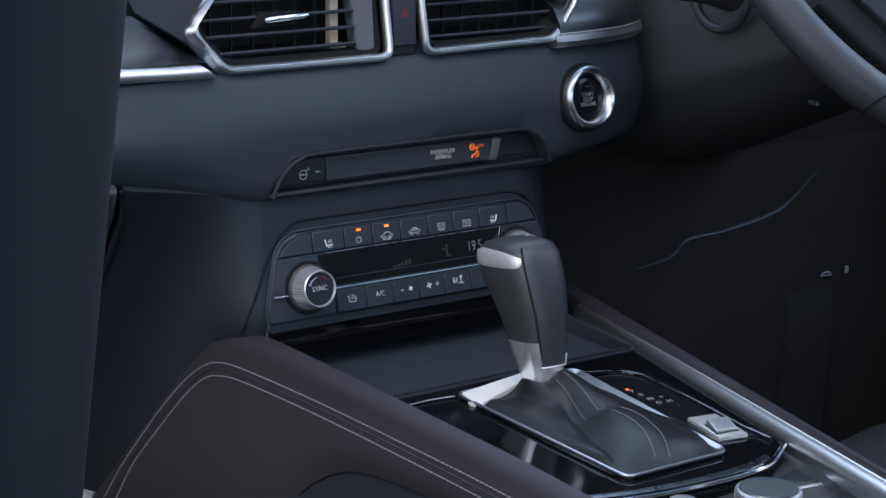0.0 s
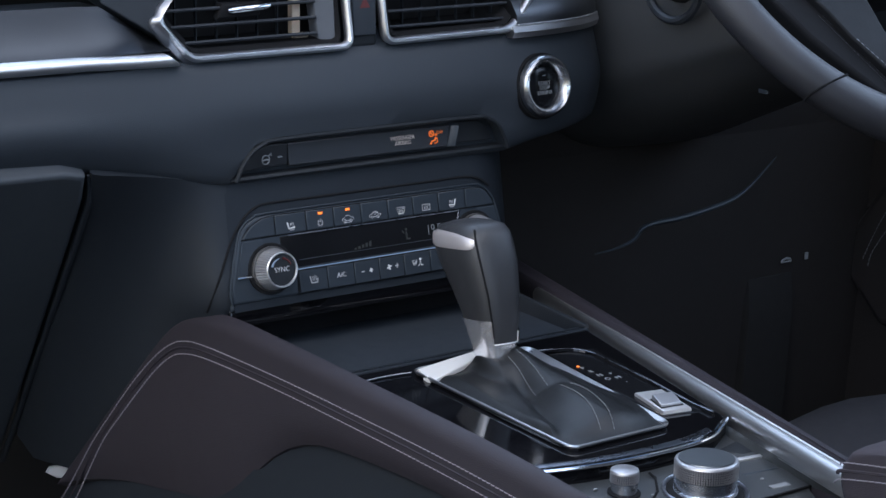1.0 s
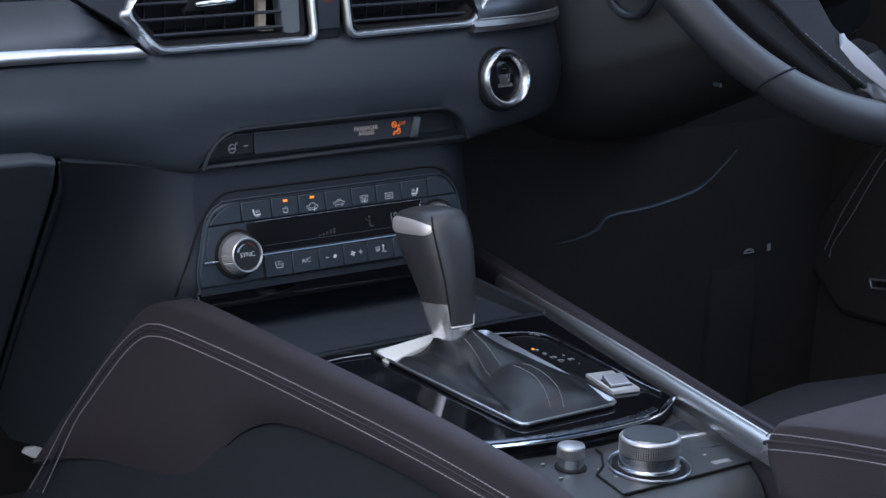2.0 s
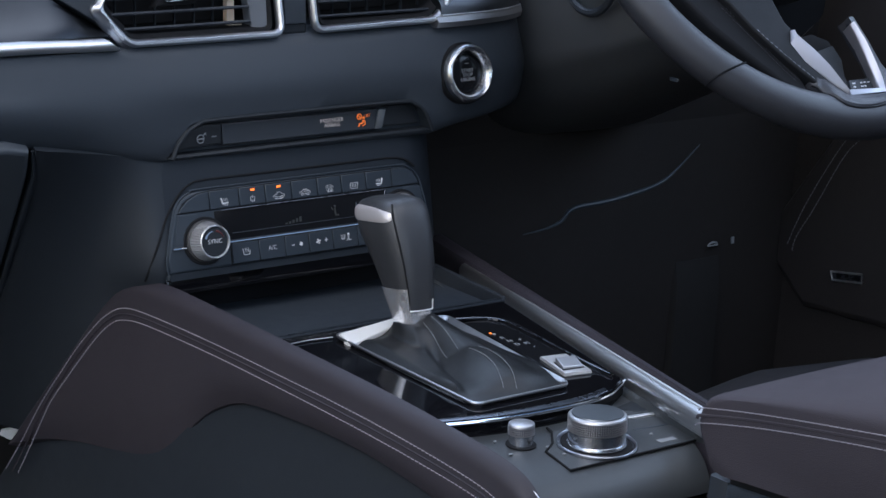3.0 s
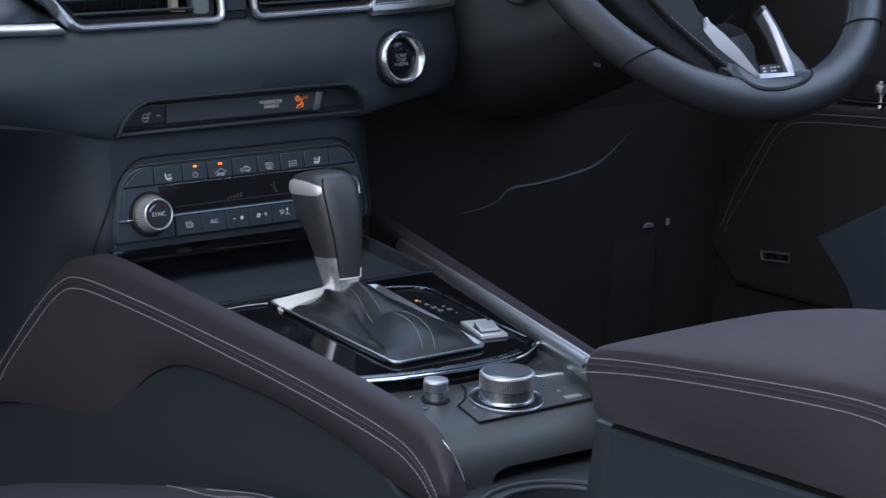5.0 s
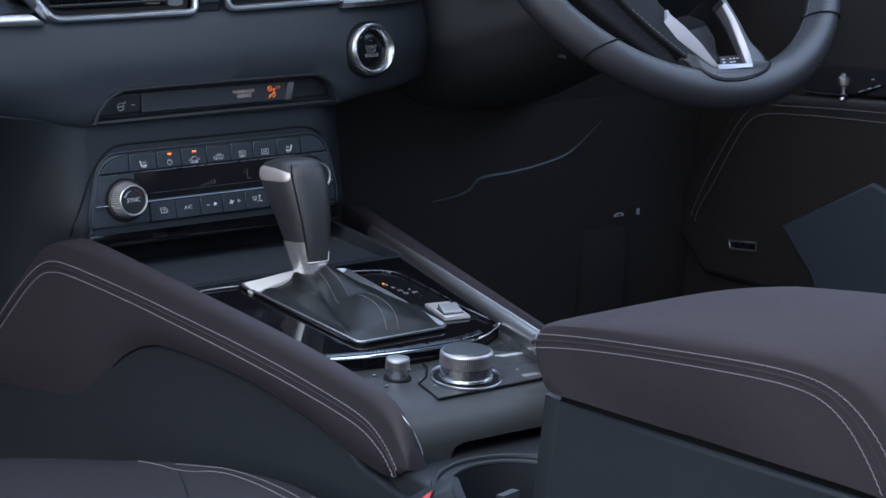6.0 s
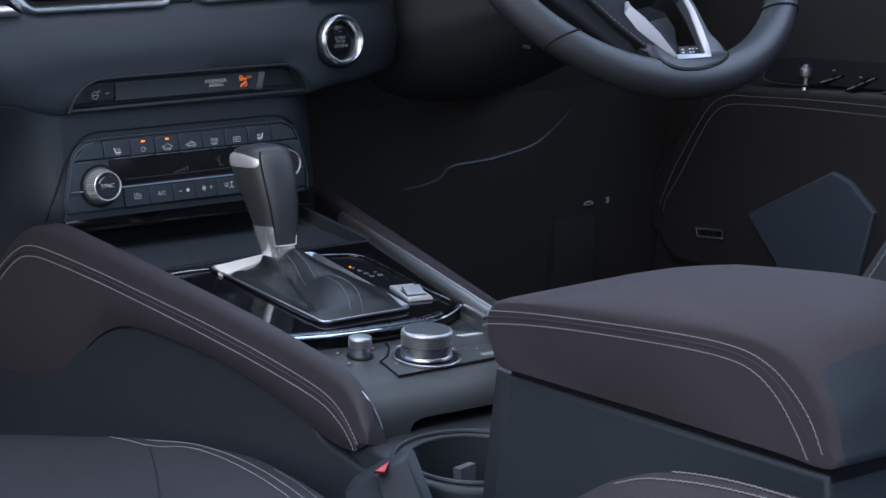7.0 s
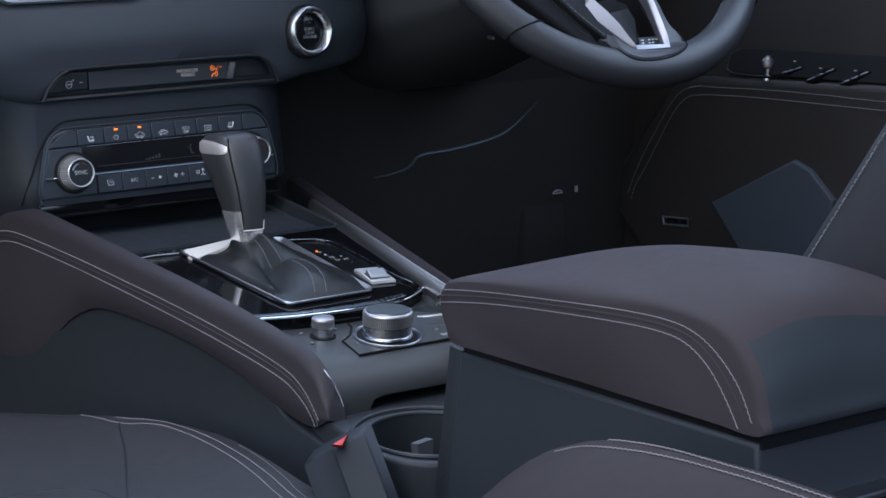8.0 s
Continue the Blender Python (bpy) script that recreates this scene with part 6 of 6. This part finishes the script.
part("pocket_flap", prism([(0.682, -0.0036, 0.2915), (0.682, -0.1262, 0.3607), (0.682, -0.1513, 0.3545), (0.682, -0.1877, 0.3283), (0.682, -0.165, 0.23), (0.682, -0.16, 0.18), (0.682, -0.085, 0.18), (0.682, -0.0498, 0.2480)], (0.006, 0, 0), 0.003, 3), POCKET, door, "grey door pocket flap")
part("badge", tube([(0.6835, 0.0761, 0.2590), (0.6835, 0.0336, 0.2650), (0.6835, 0.0329, 0.2560), (0.6835, 0.0730, 0.2505)], 0.0012, 8, True), SATIN, door, "small metal framed speaker badge")
part("badge_face", prism([(0.6838, 0.0750, 0.2582), (0.6838, 0.0343, 0.2640), (0.6838, 0.0337, 0.2568), (0.6838, 0.0722, 0.2512)], (0.003, 0, 0)), SMOKED, door)
part("badge_bar", prism([(0.6832, 0.0650, 0.2552), (0.6832, 0.0450, 0.2592), (0.6832, 0.0445, 0.2572), (0.6832, 0.0640, 0.2534)], (0.001, 0, 0)), DUCT, door)

release = thing("release_levers", "black hood and fuel release levers with white symbols", "lever", (0.6, 0.155, 0.28))
part("panel", prism([(0.14, 0.1745, 0.0), (0.70, 0.1745, 0.0), (0.70, 0.1480, 0.42), (0.14, 0.1480, 0.42)], (0, 0.03, 0), 0.0), FOOTWELL, release, "black lower dash panel")
pedal = thing("accelerator_pedal", "tall black rubber accelerator pedal in the dark footwell", "pedal", (0.57, 0.16, 0.0))
rows = []
for k in range(13):
    z = 0.015 + 0.255 * k / 12
    y = 0.1640 - 0.0140 * (k / 12) + 0.006 * max(0, (k - 10) / 2) ** 2
    rows.append([Vector((x, y + d, z)) for x, d in ((0.538, 0.006), (0.541, 0.001), (0.570, -0.002), (0.600, 0.001), (0.603, 0.006), (0.603, 0.016), (0.538, 0.016))])
part("pad", loft(rows), PEDAL, pedal)
part("hinge", box((0.545, 0.158, 0.0), (0.596, 0.180, 0.022), 0.003), PEDAL, pedal)
hood = tube([(0.5815, 0.1535, 0.2825), (0.5830, 0.1532, 0.2850), (0.5875, 0.1530, 0.2862), (0.5930, 0.1532, 0.2850), (0.5945, 0.1535, 0.2825)], 0.0011, 6)
tube([(0.5815, 0.1535, 0.2825), (0.5945, 0.1535, 0.2825)], 0.0008, 6, bm=hood)
part("symbol", hood, LETTER, release)
part("symbol", box((0.6135, 0.1525, 0.2812), (0.6180, 0.1540, 0.2885), 0.0006), LETTER, release)
clip = single("trim_clip", prism([(-0.1860, 0.1920, 0.2090), (-0.1840, 0.1900, 0.2135), (-0.1760, 0.1790, 0.2175), (-0.1715, 0.1730, 0.2215), (-0.1710, 0.1740, 0.2170), (-0.1735, 0.1770, 0.2130), (-0.1750, 0.1800, 0.2060), (-0.1790, 0.1850, 0.2050)], (0.004, 0.008, -0.002), 0.0015), material("white_plastic", (0.7, 0.7, 0.7), 0.5), "small white plastic trim clip in the footwell", "clip")


# ---- seats ----
def seat(name, label, x0, x1, lean, y_back, side):
    s = thing(name, label, "car seat", ((x0 + x1) / 2, -0.4, 0), "front seats")
    cx = (x0 + x1) / 2
    w = (x1 - x0) / 2

    # cushion with raised side bolsters and a rounded front
    rows = []
    for i in range(41):
        a = -1 + 2 * i / 40
        x = cx + w * a
        front = between([(0, -0.088), (0.40, -0.114), (0.535, -0.138), (0.725, -0.182), (0.809, -0.206), (0.884, -0.234), (0.952, -0.272), (1.0, -0.330)], abs(a))
        bolster = 0.0048 * math.exp(-((abs(a) - 0.84) / 0.13) ** 2)
        drop = 0.040 * max(0, (abs(a) - 0.955) / 0.045) ** 2
        prof = []
        for k in range(21):
            t = k / 20
            y = front - t * (0.62 + front + 0.10)
            z = 0.2520 + 0.012 * math.sin(min(1, t * 1.6) * math.pi / 2) - 0.016 * max(0, 1 - t / 0.07) ** 2 + bolster * smooth_step(0.0, 0.12, t) - drop
            swell = between([(-0.70, -0.026), (-0.60, -0.024), (-0.50, -0.018), (-0.45, -0.013), (-0.40, -0.006), (-0.36, -0.002), (-0.33, 0.0), (-0.10, 0.0)], y) * smooth_step(0.80, 1.0, a * side)
            prof.append(Vector((x + side * swell, y, z)))
        prof = [Vector((x, front + 0.006, 0.10))] + prof + [Vector((x, -0.72, 0.10))]
        rows.append(prof)
    cushion = part("cushion", loft(rows), SEAT, s, "padded brown leather cushion")
    skin = BVHTree.FromPolygons([v.co.copy() for v in cushion.data.vertices], [tuple(f.vertices) for f in cushion.data.polygons])

    def on(points):
        line = []
        for p in spline([(x * side, y, 0) for x, y in points], 8):
            x = p.x if side > 0 else p.x + (x0 - 0.126)
            at = skin.ray_cast(Vector((x, p.y, 0.6)), Vector((0, 0, -1)))[0]
            if at:
                line.append(at + Vector((0, 0, 0.0005)))
        return line
    rows_of_thread = (((-0.1884, -0.2064), (-0.1843, -0.2220), (-0.1815, -0.2451), (-0.1742, -0.2624), (-0.1653, -0.2696), (-0.1565, -0.2834), (-0.1515, -0.3120), (-0.1508, -0.3489), (-0.1538, -0.3923), (-0.1595, -0.4345), (-0.1676, -0.4824), (-0.180, -0.60)), ((-0.1713, -0.2342), (-0.1650, -0.2510), (-0.1500, -0.2723), (-0.1425, -0.2989), (-0.1400, -0.3387), (-0.1438, -0.3889), (-0.1520, -0.4423), (-0.1603, -0.4891), (-0.173, -0.60)))
    for row in rows_of_thread:
        part("stitching", stitches(on(row), (0, 0.1, 1), 0.0034, 0.0008, 0.00034), THREAD, cushion, "pale double stitching")
    part("edge_stitching", stitches(on(((-0.1290, -0.3569), (-0.1310, -0.3818), (-0.1350, -0.4074), (-0.1448, -0.4524), (-0.1535, -0.4873), (-0.166, -0.60))), (0.6, 0, 0.8), 0.0018, 0.0018, 0.00026), GREY_PRINT, cushion)
    part("seam", tube([p - Vector((0, 0, 0.0006)) for p in on(((-0.1785, -0.2540), (-0.1830, -0.2640), (-0.2003, -0.3062), (-0.2236, -0.3566), (-0.2519, -0.4152), (-0.28, -0.48)))], 0.0009, 6), SIDE, cushion)
    if side > 0:
        # dark tube paints the shade in the cushion's fold
        part("crease", tube([p - Vector((0, 0, 0.0009)) for p in on(((-0.50, -0.360), (-0.40, -0.363), (-0.3259, -0.3657), (-0.3064, -0.3649), (-0.2823, -0.3716), (-0.2675, -0.3816), (-0.2602, -0.3991), (-0.2598, -0.4101)))], 0.0012, 6), SIDE, cushion)
    part("base", box((x0 + 0.03, -0.68, 0.0), (x1 - 0.03, -0.20, 0.13), 0.01), DARK, s)
    # backrest
    u, nrm = Vector((0, -math.sin(radians(lean)), math.cos(radians(lean)))), Vector((0, math.cos(radians(lean)), math.sin(radians(lean))))
    rows = []
    for i in range(41):
        a = -1 + 2 * i / 40
        x = cx + w * a
        bolster = (0.012 if lean > 60 else 0.050) * math.exp(-((abs(a) - 0.86) / 0.16) ** 2)
        edge = max(0, (abs(a) - 0.93) / 0.07) ** 2
        face, back = [], []
        for k in range(25):
            t = k / 24
            up = 0.62 * t
            end = max(0, (abs(t - 0.5) - 0.40) / 0.10) ** 2
            base = Vector((x, y_back, 0.312)) + u * up
            face.append(base + nrm * (0.010 + bolster * (1 - 0.6 * t) - 0.06 * edge - 0.03 * end))
            back.append(base + nrm * (-0.12 + 0.03 * edge + 0.02 * end))
        rows.append(face + back[::-1])
    rest = part("backrest", loft(rows), SEAT, s, "padded brown leather backrest")
    if lean < 60:
        for i in (1, 3):
            part("stitching", stitches(spline([rows[i][k] + nrm * 0.001 for k in range(1, 23)], 2), nrm, 0.0042, 0.0016, 0.0005), GREY_PRINT, rest, "pale double stitching")
    if lean > 60:
        crest = spline([(-0.682, 0.290, 0), (-0.6960, 0.334, 0), (-0.7150, 0.3555, 0), (-0.7338, 0.3700, 0), (-0.7570, 0.3815, 0), (-0.7840, 0.3921, 0), (-0.8318, 0.4024, 0), (-0.8886, 0.4093, 0), (-0.9359, 0.4131, 0), (-1.05, 0.418, 0), (-1.20, 0.42, 0)], 6)
        rows = []
        for p in crest:
            k = smooth_step(-0.674, -0.74, p.x)
            rows.append([Vector((-0.130 + u, p.x, max(0.12, p.y + v))) for u, v in ((0.006, -0.30), (0.006, -0.030), (0.005, -0.012), (0.003, -0.004), (0.0, 0.0), (-0.006, 0.0015), (-0.014, 0.0005 - 0.001 * k), (-0.026, -0.005), (-0.05, -0.018), (-0.075, -0.036), (-0.075, -0.30))])
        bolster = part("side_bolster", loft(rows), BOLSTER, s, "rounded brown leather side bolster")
        for row in (((-0.145, -0.7525), (-0.145, -0.772), (-0.145, -0.8004), (-0.1445, -0.8337), (-0.144, -0.8656), (-0.144, -0.9201), (-0.144, -1.1)), ((-0.136, -0.7890), (-0.1365, -0.8406), (-0.138, -0.8969), (-0.138, -0.944), (-0.138, -1.1))):
            net = BVHTree.FromPolygons([v.co.copy() for v in bolster.data.vertices], [tuple(f.vertices) for f in bolster.data.polygons])
            line = [net.ray_cast(Vector((p.x, p.y, 0.7)), Vector((0, 0, -1)))[0] + Vector((0, 0, 0.0004)) for p in spline([(x, y, 0) for x, y in row], 8)]
            part("stitching", stitches(line, (0, 0, 1), 0.0036, 0.0006, 0.00040), THREAD, bolster, "pale double stitching")
    return s


seat("passenger_seat", "brown leather passenger seat with the backrest laid flat", -0.64, -0.1095, 84, -0.735, 1)
seat("driver_seat", "brown leather driver seat with upright backrest", 0.122, 0.66, 30, -0.645, -1)

buckle = thing("seat_belt_buckle", "black seat belt buckle with red release button", "seat belt buckle", (-0.11, -0.49, 0.0))
lean = Vector((-0.003, -0.029, -0.028))
A, B, C = Vector((-0.1433, -0.4720, 0.2850)), Vector((-0.1281, -0.4892, 0.3000)), Vector((-0.1117, -0.5000, 0.3100))
back = Vector((0.014, 0.012, 0.002))
rings = []
for k, inset in ((-0.03, 0.004), (0.0, 0.0015), (0.05, 0.0), (1.5, 0.0), (3.4, 0.0)):
    ring = [A + back * 0.3, A, A.lerp(B, 0.45) - back * 0.12, A.lerp(B, 0.88) - back * 0.05, B - back * 0.18, B.lerp(C, 0.14) - back * 0.05, B.lerp(C, 0.6) - back * 0.10, C, C + back * 0.3, C + back, B + back * 1.3, A + back]
    mid = (A + B + C) / 3 + back * 0.5
    rings.append([p + (mid - p).normalized() * inset + lean * k for p in ring])
part("body", loft(rings), SIDE, buckle, "dark plastic buckle body")
part("release", prism([(-0.1359, -0.4983, 0.3060), (-0.1166, -0.4880, 0.3066), (-0.1316, -0.5040, 0.3062)], (0.003, 0.005, -0.004), 0.0006), RED, buckle, "red release button")
